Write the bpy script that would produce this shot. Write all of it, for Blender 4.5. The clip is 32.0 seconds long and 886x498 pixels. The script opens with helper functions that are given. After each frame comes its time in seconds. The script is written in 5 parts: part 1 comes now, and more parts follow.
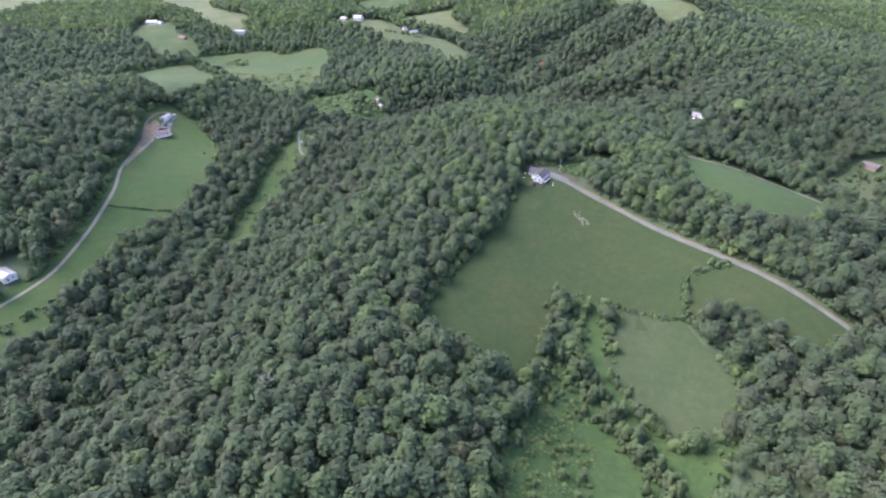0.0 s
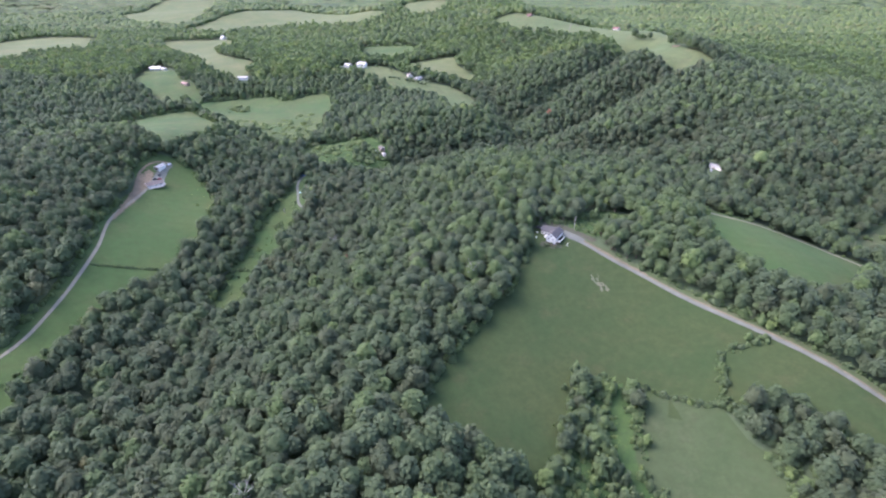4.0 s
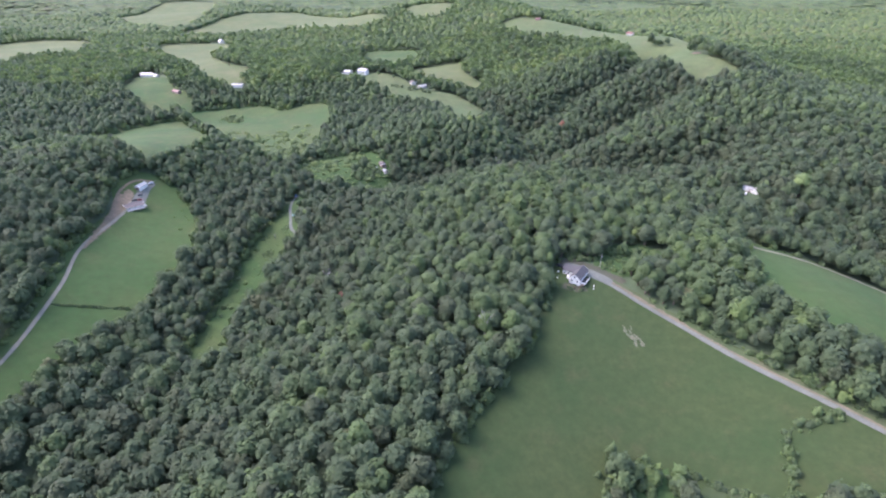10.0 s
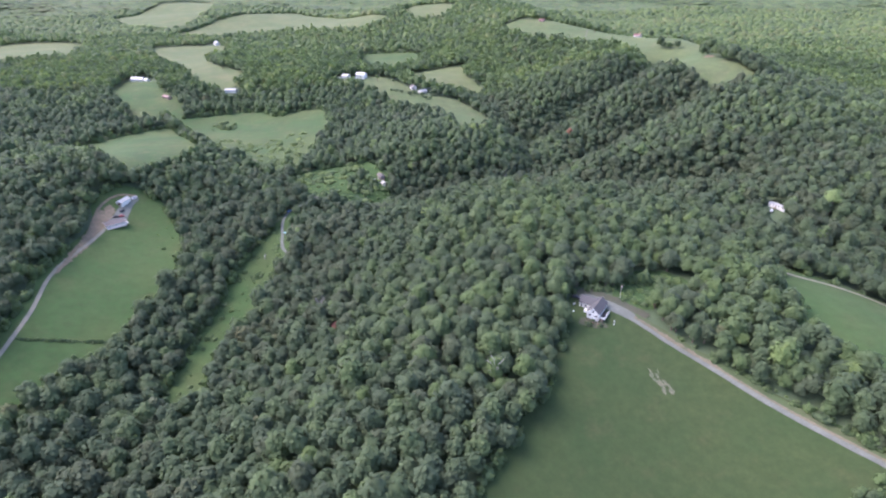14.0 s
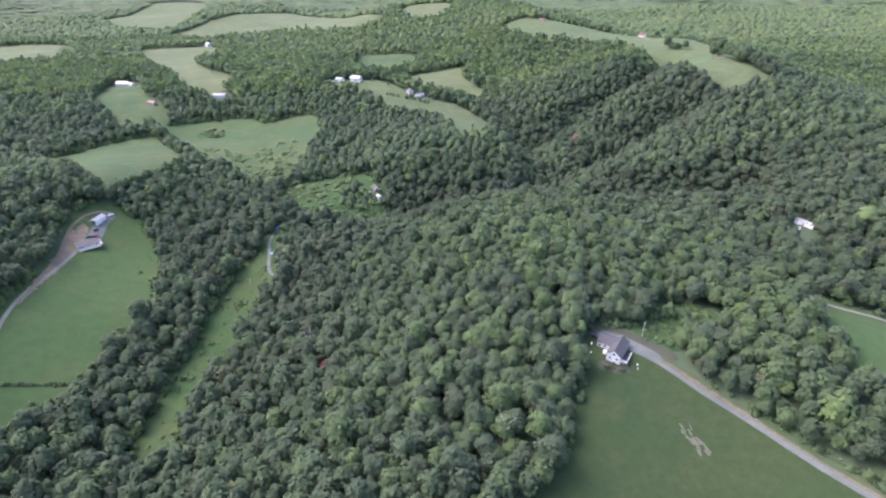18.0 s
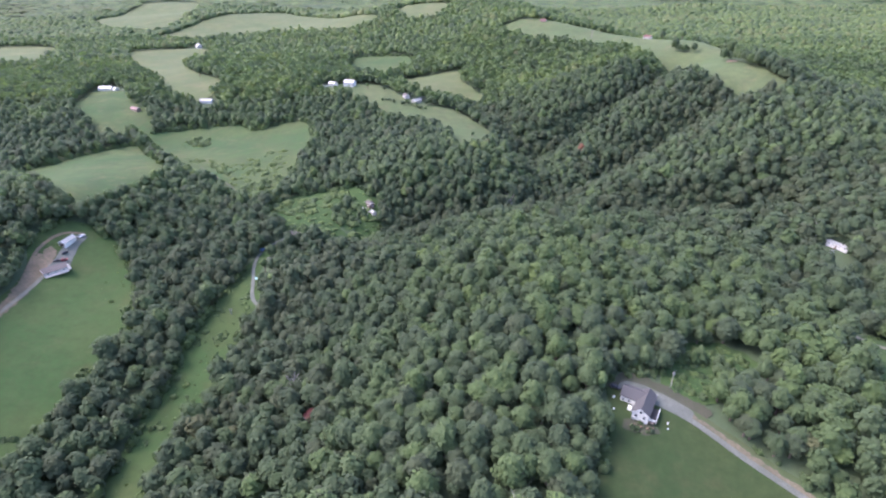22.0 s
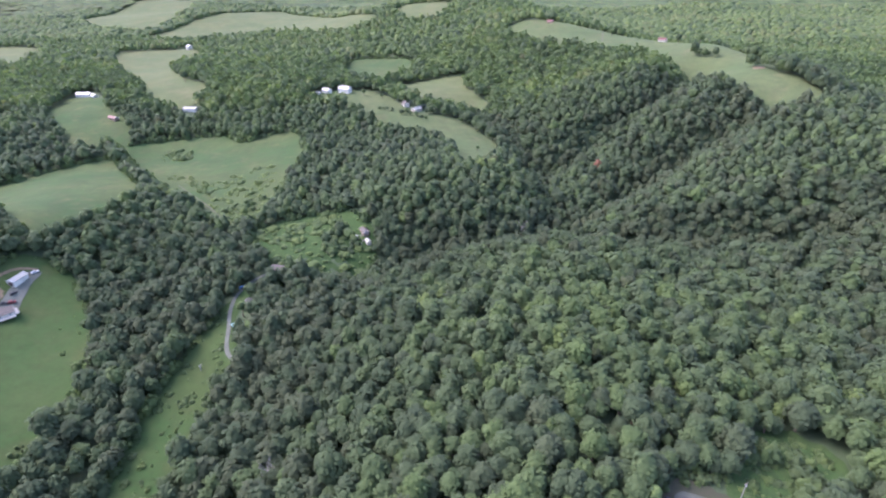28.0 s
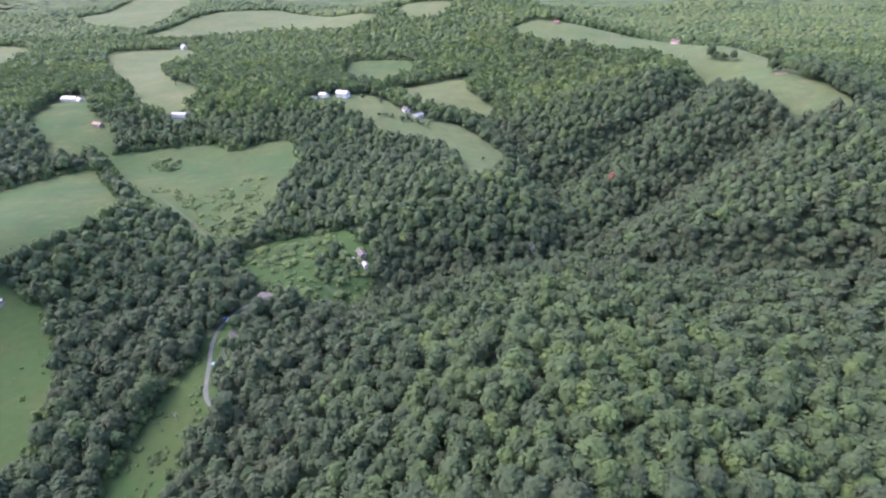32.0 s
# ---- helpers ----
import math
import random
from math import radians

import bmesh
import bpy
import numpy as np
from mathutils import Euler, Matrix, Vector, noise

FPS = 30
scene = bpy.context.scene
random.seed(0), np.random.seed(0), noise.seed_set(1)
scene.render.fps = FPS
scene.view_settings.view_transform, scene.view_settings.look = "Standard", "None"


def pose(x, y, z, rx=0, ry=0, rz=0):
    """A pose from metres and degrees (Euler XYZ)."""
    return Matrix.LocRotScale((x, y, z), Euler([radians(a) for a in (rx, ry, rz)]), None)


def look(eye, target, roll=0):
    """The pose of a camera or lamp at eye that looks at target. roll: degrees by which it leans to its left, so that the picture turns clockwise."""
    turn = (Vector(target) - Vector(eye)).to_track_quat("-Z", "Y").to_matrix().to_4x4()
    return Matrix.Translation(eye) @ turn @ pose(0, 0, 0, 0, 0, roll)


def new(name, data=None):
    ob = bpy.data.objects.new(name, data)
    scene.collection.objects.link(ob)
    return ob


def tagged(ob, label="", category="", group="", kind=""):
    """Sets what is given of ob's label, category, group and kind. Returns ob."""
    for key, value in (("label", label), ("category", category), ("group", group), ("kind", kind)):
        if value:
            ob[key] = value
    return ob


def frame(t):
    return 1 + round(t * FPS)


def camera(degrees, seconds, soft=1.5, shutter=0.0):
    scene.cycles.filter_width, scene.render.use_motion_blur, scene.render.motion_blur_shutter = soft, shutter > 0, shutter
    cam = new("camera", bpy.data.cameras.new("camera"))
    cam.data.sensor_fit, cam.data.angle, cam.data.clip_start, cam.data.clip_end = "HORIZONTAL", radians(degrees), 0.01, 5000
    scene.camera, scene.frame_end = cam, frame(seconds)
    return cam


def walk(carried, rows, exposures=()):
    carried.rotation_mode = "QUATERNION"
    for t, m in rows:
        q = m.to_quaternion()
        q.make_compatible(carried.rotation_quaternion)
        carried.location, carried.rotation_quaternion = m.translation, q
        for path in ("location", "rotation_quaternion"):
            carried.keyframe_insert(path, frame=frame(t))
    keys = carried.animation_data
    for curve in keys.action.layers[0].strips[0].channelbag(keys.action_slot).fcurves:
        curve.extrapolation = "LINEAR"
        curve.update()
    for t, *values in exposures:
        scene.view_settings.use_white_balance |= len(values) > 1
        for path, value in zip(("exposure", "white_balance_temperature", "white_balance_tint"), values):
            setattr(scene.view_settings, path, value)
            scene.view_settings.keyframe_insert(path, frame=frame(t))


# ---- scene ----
cam = camera(79.1, 32.0, 2.2)
METRES, EYE, TILT, LEAN, TURN = 300.0, 170.0, -32.0, 0.0, 0.0
ROWS = [
    (0.0, 0.0, 0.0, 0.0, 0.0, 0.0, -0.0),
    (0.5, -0.0019, 0.0125, 0.0088, -0.0, 0.04, -0.01),
    (1.0, -0.0023, 0.0258, 0.0172, 0.09, 2.67, -0.05),
    (1.5, -0.0031, 0.0381, 0.0245, 0.13, 3.93, -0.08),
    (2.0, -0.0042, 0.0506, 0.0323, 0.17, 3.95, -0.11),
    (2.5, -0.0052, 0.0629, 0.04, 0.2, 3.97, -0.12),
    (3.0, -0.0061, 0.0752, 0.0477, 0.23, 4.0, -0.13),
    (3.5, -0.0069, 0.0874, 0.0556, 0.25, 4.0, -0.16),
    (5.5, -0.01, 0.1375, 0.0867, 0.34, 4.05, -0.25),
    (6.0, -0.0114, 0.1501, 0.0946, 0.34, 4.05, -0.27),
    (6.5, -0.0125, 0.1626, 0.1022, 0.38, 4.04, -0.3),
    (7.0, -0.0135, 0.1749, 0.1101, 0.39, 4.04, -0.34),
    (7.5, -0.0144, 0.1872, 0.1179, 0.42, 4.06, -0.37),
    (8.0, -0.0155, 0.1994, 0.1257, 0.45, 4.08, -0.38),
    (8.5, -0.0165, 0.212, 0.1333, 0.47, 4.1, -0.38),
    (9.0, -0.0175, 0.2245, 0.1412, 0.5, 4.11, -0.38),
    (9.5, -0.0184, 0.237, 0.1489, 0.51, 4.14, -0.4),
    (10.0, -0.0195, 0.2496, 0.1569, 0.53, 4.15, -0.4),
    (10.5, -0.0204, 0.2622, 0.1645, 0.56, 4.16, -0.41),
    (11.0, -0.0213, 0.275, 0.1725, 0.57, 4.17, -0.41),
    (11.5, -0.0224, 0.2878, 0.1805, 0.57, 4.16, -0.42),
    (12.0, -0.0235, 0.3005, 0.1887, 0.57, 4.15, -0.38),
    (12.5, -0.0243, 0.3126, 0.1962, 0.58, 4.15, -0.37),
    (13.0, -0.0252, 0.3263, 0.2049, 0.58, 4.14, -0.36),
    (13.5, -0.026, 0.3385, 0.2125, 0.57, 4.14, -0.34),
    (14.0, -0.0269, 0.3524, 0.2215, 0.57, 4.13, -0.32),
    (14.5, -0.0278, 0.3647, 0.2291, 0.57, 4.1, -0.29),
    (16.5, -0.0302, 0.419, 0.2625, 0.53, 4.05, -0.13),
    (17.0, -0.031, 0.4332, 0.2715, 0.48, 4.03, -0.09),
    (17.5, -0.0317, 0.4457, 0.2794, 0.45, 4.01, -0.04),
    (18.0, -0.032, 0.46, 0.2883, 0.42, 3.98, 0.02),
    (18.5, -0.0325, 0.4725, 0.2964, 0.39, 3.94, 0.05),
    (19.0, -0.033, 0.4872, 0.3055, 0.34, 3.93, 0.1),
    (19.5, -0.0335, 0.4997, 0.3134, 0.32, 3.93, 0.12),
    (20.0, -0.0341, 0.5144, 0.3227, 0.28, 3.9, 0.16),
    (20.5, -0.0348, 0.5274, 0.3306, 0.24, 3.9, 0.19),
    (21.0, -0.0356, 0.542, 0.3398, 0.21, 3.88, 0.21),
    (21.5, -0.0364, 0.5547, 0.3479, 0.18, 3.88, 0.23),
    (22.0, -0.0373, 0.5692, 0.3572, 0.16, 3.87, 0.24),
    (22.5, -0.0381, 0.582, 0.3653, 0.16, 3.86, 0.25),
    (23.0, -0.039, 0.5967, 0.3746, 0.16, 3.83, 0.26),
    (23.5, -0.0397, 0.6096, 0.3828, 0.17, 3.79, 0.25),
    (24.0, -0.0406, 0.6243, 0.3919, 0.17, 3.76, 0.24),
    (24.5, -0.0416, 0.6371, 0.4003, 0.14, 3.71, 0.24),
    (25.0, -0.0426, 0.6518, 0.4095, 0.13, 3.71, 0.23),
    (25.5, -0.0435, 0.6646, 0.4178, 0.13, 3.7, 0.23),
    (27.5, -0.047, 0.7199, 0.4516, 0.11, 3.68, 0.23),
    (28.0, -0.0479, 0.7347, 0.461, 0.1, 3.66, 0.21),
    (28.5, -0.0487, 0.7477, 0.4693, 0.11, 3.63, 0.2),
    (29.0, -0.0498, 0.7625, 0.4787, 0.12, 3.59, 0.19),
    (29.5, -0.0509, 0.7756, 0.4868, 0.11, 3.56, 0.17),
    (30.0, -0.0519, 0.7903, 0.4963, 0.12, 3.54, 0.16),
    (30.5, -0.0528, 0.8034, 0.5044, 0.13, 3.52, 0.15),
    (31.0, -0.0538, 0.8184, 0.5138, 0.14, 3.49, 0.13),
    (31.5, -0.0548, 0.8313, 0.5222, 0.14, 3.47, 0.1),
    (32.0, -0.0557, 0.8454, 0.5308, 0.15, 3.47, 0.09),
]
walk(cam, [(t, pose(0, 0, EYE, TILT, LEAN, TURN) @ pose(METRES * x, METRES * y, METRES * z, 90 + pitch, roll, yaw)) for t, x, y, z, yaw, pitch, roll in ROWS], [(0, 2.26, 5860, 30), (32, 2.16, 5860, 30)])

from mathutils.geometry import delaunay_2d_cdt

# ---- light ----
SUN_UP, SUN_ROUND = radians(50), radians(-78)      # on the left, behind thin cloud
world = bpy.data.worlds.new("overcast_sky")
scene.world = world
world.use_nodes = True
wn = world.node_tree
sky = wn.nodes.new("ShaderNodeTexSky")
sky.sky_type, sky.sun_disc = "NISHITA", False
sky.sun_elevation, sky.sun_rotation = SUN_UP, SUN_ROUND
sky.dust_density, sky.air_density = 3.0, 1.0
wn.nodes["Background"].inputs["Strength"].default_value = 0.15
wn.links.new(sky.outputs["Color"], wn.nodes["Background"].inputs["Color"])
sun_data = bpy.data.lights.new("sun", "SUN")
sun_data.energy, sun_data.angle, sun_data.color = 0.8, radians(34), (1.0, 0.95, 0.88)
sun = new("sun", sun_data)
sun.matrix_world = look((0, 0, 400), (-400 * math.sin(SUN_ROUND) * math.cos(SUN_UP), -400 * math.cos(SUN_ROUND) * math.cos(SUN_UP), 400 - 400 * math.sin(SUN_UP)))


# ---- materials ----
def material(name, build, rough=0.9, spec=0.3, metal=0.0, sheen=0.0):
    m = bpy.data.materials.new(name)
    m.use_nodes = True
    t = m.node_tree
    b = t.nodes["Principled BSDF"]
    b.inputs["Roughness"].default_value = rough
    b.inputs["Specular IOR Level"].default_value = spec
    b.inputs["Metallic"].default_value = metal
    if sheen:
        b.inputs["Sheen Weight"].default_value = sheen
        b.inputs["Sheen Roughness"].default_value = 0.9
        b.inputs["Sheen Tint"].default_value = (0.88, 0.9, 1.0, 1)
    build(t, b)
    return m


def node(t, kind, **inputs):
    n = t.nodes.new(kind)
    for k, v in inputs.items():
        n.inputs[k.replace("_", " ")].default_value = v
    return n


def noise_node(t, scale, detail=4.0, rough=0.55, source="Object"):
    n = node(t, "ShaderNodeTexNoise", Scale=scale, Detail=detail, Roughness=rough)
    c = t.nodes.new("ShaderNodeTexCoord")
    t.links.new(c.outputs[source], n.inputs["Vector"])
    return n.outputs["Fac"]


def ramp(t, fac, stops):
    r = t.nodes.new("ShaderNodeValToRGB")
    e = r.color_ramp.elements
    while len(e) < len(stops):
        e.new(0.5)
    for i, (p, c) in enumerate(stops):
        e[i].position, e[i].color = p, (*c, 1)
    t.links.new(fac, r.inputs["Fac"])
    return r.outputs["Color"]


def blend(t, fac, a, b, how="MIX"):
    m = t.nodes.new("ShaderNodeMix")
    m.data_type, m.blend_type = "RGBA", how
    for sock, v in ((m.inputs["Factor"], fac), (m.inputs[6], a), (m.inputs[7], b)):
        if isinstance(v, (int, float)):
            sock.default_value = v
        elif isinstance(v, tuple):
            sock.default_value = (*v, 1)
        else:
            t.links.new(v, sock)
    return m.outputs[2]


def bump(t, b, height, strength, distance):
    n = node(t, "ShaderNodeBump", Strength=strength, Distance=distance)
    t.links.new(height, n.inputs["Height"])
    t.links.new(n.outputs["Normal"], b.inputs["Normal"])


def two_scale(c1, c2, c3, big, small, relief=0.0, depth=0.1):
    """Broad patches of c1 and c2, with fine grain towards c3."""
    def build(t, b):
        wide = ramp(t, noise_node(t, big, 5), [(0.35, c1), (0.65, c2)])
        fine = noise_node(t, small, 6, 0.7)
        grain = ramp(t, fine, [(0.4, (0, 0, 0)), (0.75, (1, 1, 1))])
        t.links.new(blend(t, grain, wide, c3), b.inputs["Base Color"])
        if relief:
            bump(t, b, fine, relief, depth)
    return build


def grass(c1, c2, c3, worn, big, small, relief=0.3, depth=0.2):
    """Turf: broad patches, worn yellowish spots and a fine grain."""
    def build(t, b):
        wide = ramp(t, noise_node(t, big, 4), [(0.36, c1), (0.64, c2)])
        tired = ramp(t, noise_node(t, big * 2.7, 6, 0.65), [(0.52, (0, 0, 0)), (0.74, (0.75, 0.75, 0.75))])
        fine = noise_node(t, small, 8, 0.75)
        grain = ramp(t, fine, [(0.4, (0, 0, 0)), (0.72, (1, 1, 1))])
        tufty = ramp(t, noise_node(t, small * 0.45, 5, 0.7), [(0.34, (0.9, 0.91, 0.89)), (0.66, (1.1, 1.09, 1.1))])
        turf = blend(t, 1.0, blend(t, grain, blend(t, tired, wide, worn), c3), tufty, "MULTIPLY")
        t.links.new(turf, b.inputs["Base Color"])
        bump(t, b, fine, relief, depth)
    return build


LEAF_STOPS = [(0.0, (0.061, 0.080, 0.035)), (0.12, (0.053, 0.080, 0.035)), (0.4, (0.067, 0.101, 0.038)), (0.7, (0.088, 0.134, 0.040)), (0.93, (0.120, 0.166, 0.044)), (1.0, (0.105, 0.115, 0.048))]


def leaves(source):
    def build(t, b):
        if source == "tint":
            a = t.nodes.new("ShaderNodeAttribute")
            a.attribute_name = "tint"
            fac = a.outputs["Fac"]
        else:
            share = node(t, "ShaderNodeMath")
            share.operation = "MULTIPLY"
            t.links.new(t.nodes.new("ShaderNodeObjectInfo").outputs["Random"], share.inputs[0])
            share.inputs[1].default_value = 0.68
            fac = share.outputs["Value"]
        col = ramp(t, fac, LEAF_STOPS)
        g = t.nodes.new("ShaderNodeNewGeometry")
        fine = node(t, "ShaderNodeTexNoise", Scale=0.9, Detail=8.0, Roughness=0.82)
        t.links.new(g.outputs["Position"], fine.inputs["Vector"])
        mottled = ramp(t, fine.outputs["Fac"], [(0.32, (0.78, 0.8, 0.76)), (0.68, (1.2, 1.19, 1.15))])
        each = ramp(t, g.outputs["Random Per Island"], [(0.0, (0.92, 0.93, 0.91)), (1.0, (1.08, 1.08, 1.07))])
        green = blend(t, 1.0, blend(t, 1.0, col, mottled, "MULTIPLY"), each, "MULTIPLY")
        t.links.new(green, b.inputs["Base Color"])
        thin = t.nodes.new("ShaderNodeBsdfTranslucent")
        t.links.new(green, thin.inputs["Color"])
        both = node(t, "ShaderNodeMixShader", Fac=0.4)
        t.links.new(b.outputs["BSDF"], both.inputs[1])
        t.links.new(thin.outputs["BSDF"], both.inputs[2])
        t.links.new(both.outputs["Shader"], t.nodes["Material Output"].inputs["Surface"])
        bump(t, b, fine.outputs["Fac"], 0.5, 0.4)
    return build


M_LEAF = material("woodland_leaves", leaves("tint"), 0.75, 0.18, sheen=0.05)
M_LEAF_ONE = material("tree_leaves", leaves("object"), 0.75, 0.18, sheen=0.05)
M_RED_LEAF = material("russet_leaves", two_scale((0.17, 0.075, 0.045), (0.24, 0.095, 0.055), (0.10, 0.065, 0.035), 0.2, 1.5, 0.8, 0.6), 0.8)
M_PALE_LEAF = material("pale_yellow_green_leaves", two_scale((0.105, 0.150, 0.046), (0.125, 0.170, 0.052), (0.076, 0.115, 0.040), 0.2, 1.5, 0.8, 0.6), 0.8)
M_BARK = material("bark", two_scale((0.10, 0.075, 0.055), (0.16, 0.13, 0.10), (0.06, 0.045, 0.035), 1.0, 9.0, 0.6, 0.05))
M_DEAD = material("bleached_deadwood", two_scale((0.30, 0.28, 0.25), (0.42, 0.40, 0.36), (0.2, 0.18, 0.16), 1.0, 9.0, 0.4, 0.05))
M_FLOOR = material("woodland_floor", two_scale((0.046, 0.074, 0.034), (0.058, 0.086, 0.038), (0.050, 0.064, 0.034), 0.02, 0.6, 0.8, 0.6))
M_PASTURE = material("mown_pasture", grass((0.026, 0.046, 0.015), (0.037, 0.051, 0.017), (0.028, 0.042, 0.015), (0.052, 0.054, 0.023), 0.022, 0.5, 0.5, 0.2), 0.95, 0.07, sheen=0.01)
M_OVAL = material("thin_pasture", grass((0.036, 0.056, 0.022), (0.046, 0.062, 0.026), (0.036, 0.052, 0.022), (0.064, 0.066, 0.036), 0.03, 0.5, 0.5, 0.2), 0.95, 0.07, sheen=0.01)
M_FAINT = material("thin_worn_turf", grass((0.090, 0.095, 0.062), (0.140, 0.125, 0.090), (0.040, 0.062, 0.026), (0.17, 0.145, 0.105), 0.3, 1.4, 0.3, 0.1), 0.95, 0.07, sheen=0.01)
M_LUSH = material("lush_grass", grass((0.034, 0.069, 0.020), (0.049, 0.075, 0.023), (0.038, 0.059, 0.020), (0.065, 0.071, 0.028), 0.022, 0.3, 0.5, 0.3), 0.95, 0.07, sheen=0.01)
M_OLD = material("old_pasture", grass((0.043, 0.078, 0.027), (0.074, 0.095, 0.035), (0.039, 0.060, 0.025), (0.105, 0.099, 0.047), 0.02, 0.08, 0.7, 0.6), 0.95, 0.07, sheen=0.01)
M_HAY = material("dry_hay_meadow", grass((0.070, 0.097, 0.039), (0.099, 0.111, 0.047), (0.074, 0.090, 0.040), (0.127, 0.115, 0.064), 0.012, 0.08, 0.6, 0.5), 0.95, 0.07, sheen=0.01)
M_WEED = material("weedy_meadow", grass((0.034, 0.068, 0.020), (0.048, 0.083, 0.023), (0.028, 0.050, 0.019), (0.057, 0.076, 0.027), 0.06, 0.35, 0.8, 0.6), 0.95, 0.07, sheen=0.01)
M_GRAVEL = material("gravel", two_scale((0.092, 0.098, 0.082), (0.128, 0.134, 0.112), (0.062, 0.072, 0.050), 0.12, 1.8, 0.4, 0.05))
M_TRACK = material("pale_farm_track", two_scale((0.150, 0.140, 0.104), (0.195, 0.178, 0.132), (0.098, 0.104, 0.066), 0.12, 1.8, 0.4, 0.05))
M_DIRT = material("bare_clay", two_scale((0.130, 0.096, 0.060), (0.175, 0.128, 0.082), (0.070, 0.078, 0.038), 0.08, 0.5, 0.4, 0.1))
M_BANK = material("dull_tan_clay", two_scale((0.098, 0.082, 0.055), (0.145, 0.118, 0.080), (0.052, 0.064, 0.030), 0.15, 0.8, 0.4, 0.1))
M_SOIL = material("dark_bare_soil", two_scale((0.046, 0.046, 0.029), (0.060, 0.054, 0.036), (0.036, 0.050, 0.021), 0.15, 0.9, 0.5, 0.1))
M_FLOWER = material("dull_red_flowering_leaves", two_scale((0.16, 0.075, 0.070), (0.11, 0.090, 0.055), (0.06, 0.080, 0.035), 0.6, 3.0, 0.6, 0.2), 0.8)
M_RISE = material("ridge_grass", grass((0.067, 0.096, 0.038), (0.089, 0.107, 0.045), (0.057, 0.077, 0.034), (0.118, 0.105, 0.057), 0.014, 0.09, 0.6, 0.5), 0.95, 0.07, sheen=0.01)
M_VERGE = material("worn_verge", grass((0.040, 0.062, 0.022), (0.060, 0.068, 0.030), (0.040, 0.062, 0.022), (0.100, 0.080, 0.052), 0.04, 0.5, 0.4, 0.1))


def paint(c, worn=0.85, rough=0.6):
    return two_scale(c, tuple(v * 0.93 for v in c), tuple(v * worn for v in c), 0.4, 3.0, 0.1, 0.02)


def ribbed(c, step=0.4):
    def build(t, b):
        w = node(t, "ShaderNodeTexWave", Scale=1 / step / 6.283 * 3.14, Distortion=0.0)
        x = t.nodes.new("ShaderNodeTexCoord")
        t.links.new(x.outputs["Object"], w.inputs["Vector"])
        stain = ramp(t, noise_node(t, 0.5, 5), [(0.3, tuple(v * 0.8 for v in c)), (0.7, c)])
        t.links.new(stain, b.inputs["Base Color"])
        bump(t, b, w.outputs["Fac"], 0.4, 0.05)
    return build


M_WHITE = material("white_siding", ribbed((0.64, 0.63, 0.57)), 0.6)
M_CREAM = material("cream_siding", ribbed((0.58, 0.53, 0.45)), 0.6)
M_DECK = material("dark_deck_boards", paint((0.045, 0.040, 0.037)), 0.85)
M_TIMBER = material("weathered_boards", paint((0.22, 0.17, 0.13)), 0.85)
M_SHINGLE = material("grey_shingles", paint((0.074, 0.072, 0.069), 0.7), 0.9)
M_SHINGLE_B = material("brown_shingles", paint((0.125, 0.108, 0.096), 0.7), 0.9)
M_TIN = material("pale_metal_roof", ribbed((0.34, 0.335, 0.30), 0.5), 0.5, 0.4, 0.2)
M_RED_TIN = material("red_metal_roof", ribbed((0.17, 0.08, 0.066), 0.5), 0.6, 0.4)
M_RUST = material("faded_red_roof", paint((0.21, 0.075, 0.058), 0.6), 0.8)
M_TRIM = material("white_trim", paint((0.72, 0.71, 0.65)), 0.5)
M_BRICK = material("chimney_brick", paint((0.28, 0.14, 0.10), 0.7), 0.9)
M_DOOR = material("dark_door_paint", paint((0.10, 0.07, 0.06)), 0.5)
M_GLASS = material("window_glass", two_scale((0.03, 0.04, 0.05), (0.04, 0.05, 0.06), (0.03, 0.04, 0.05), 0.5, 2.0), 0.05, 0.6)
M_TARP = material("turquoise_tarpaulin", paint((0.22, 0.42, 0.42), 0.7), 0.6)
M_RUBBER = material("tyre_rubber", paint((0.03, 0.03, 0.03)), 0.9)
M_STEEL = material("galvanised_steel", paint((0.45, 0.46, 0.47)), 0.4, 0.5, 0.8)
M_BALE = material("white_bale_wrap", paint((0.72, 0.74, 0.72)), 0.4)


def car_paint(name, c):
    return material(name, paint(c, 0.95), 0.3, 0.6)


# ---- relief: hills and hollows as x, y, reach, height ----
HILLS_A = [(300, 1040, 350, 66.6), (40, 1820, 350, 96.1), (-200, 300, 200, -35.3), (145, 730, 110, -45.8), (820, 1300, 350, -12.0), (60, 985, 110, -21.3), (-110, 560, 110, -9.1), (-500, 1050, 200, 8.2), (60, 390, 110, 15.3), (400, 645, 110, 13.6), (90, 150, 70, -25.4), (-450, 390, 110, 25.6), (-280, 815, 110, -9.1), (145, 590, 70, -21.5), (250, 1350, 200, 29.4), (315, 815, 110, 24.3), (-195, 985, 110, 21.3), (-350, 590, 70, 25.1), (400, 305, 110, -1.0), (400, 1350, 200, -25.6), (820, 780, 350, -22.3), (-240, 590, 70, -11.8), (400, 985, 110, 18.4), (-75, 260, 70, 11.2)]
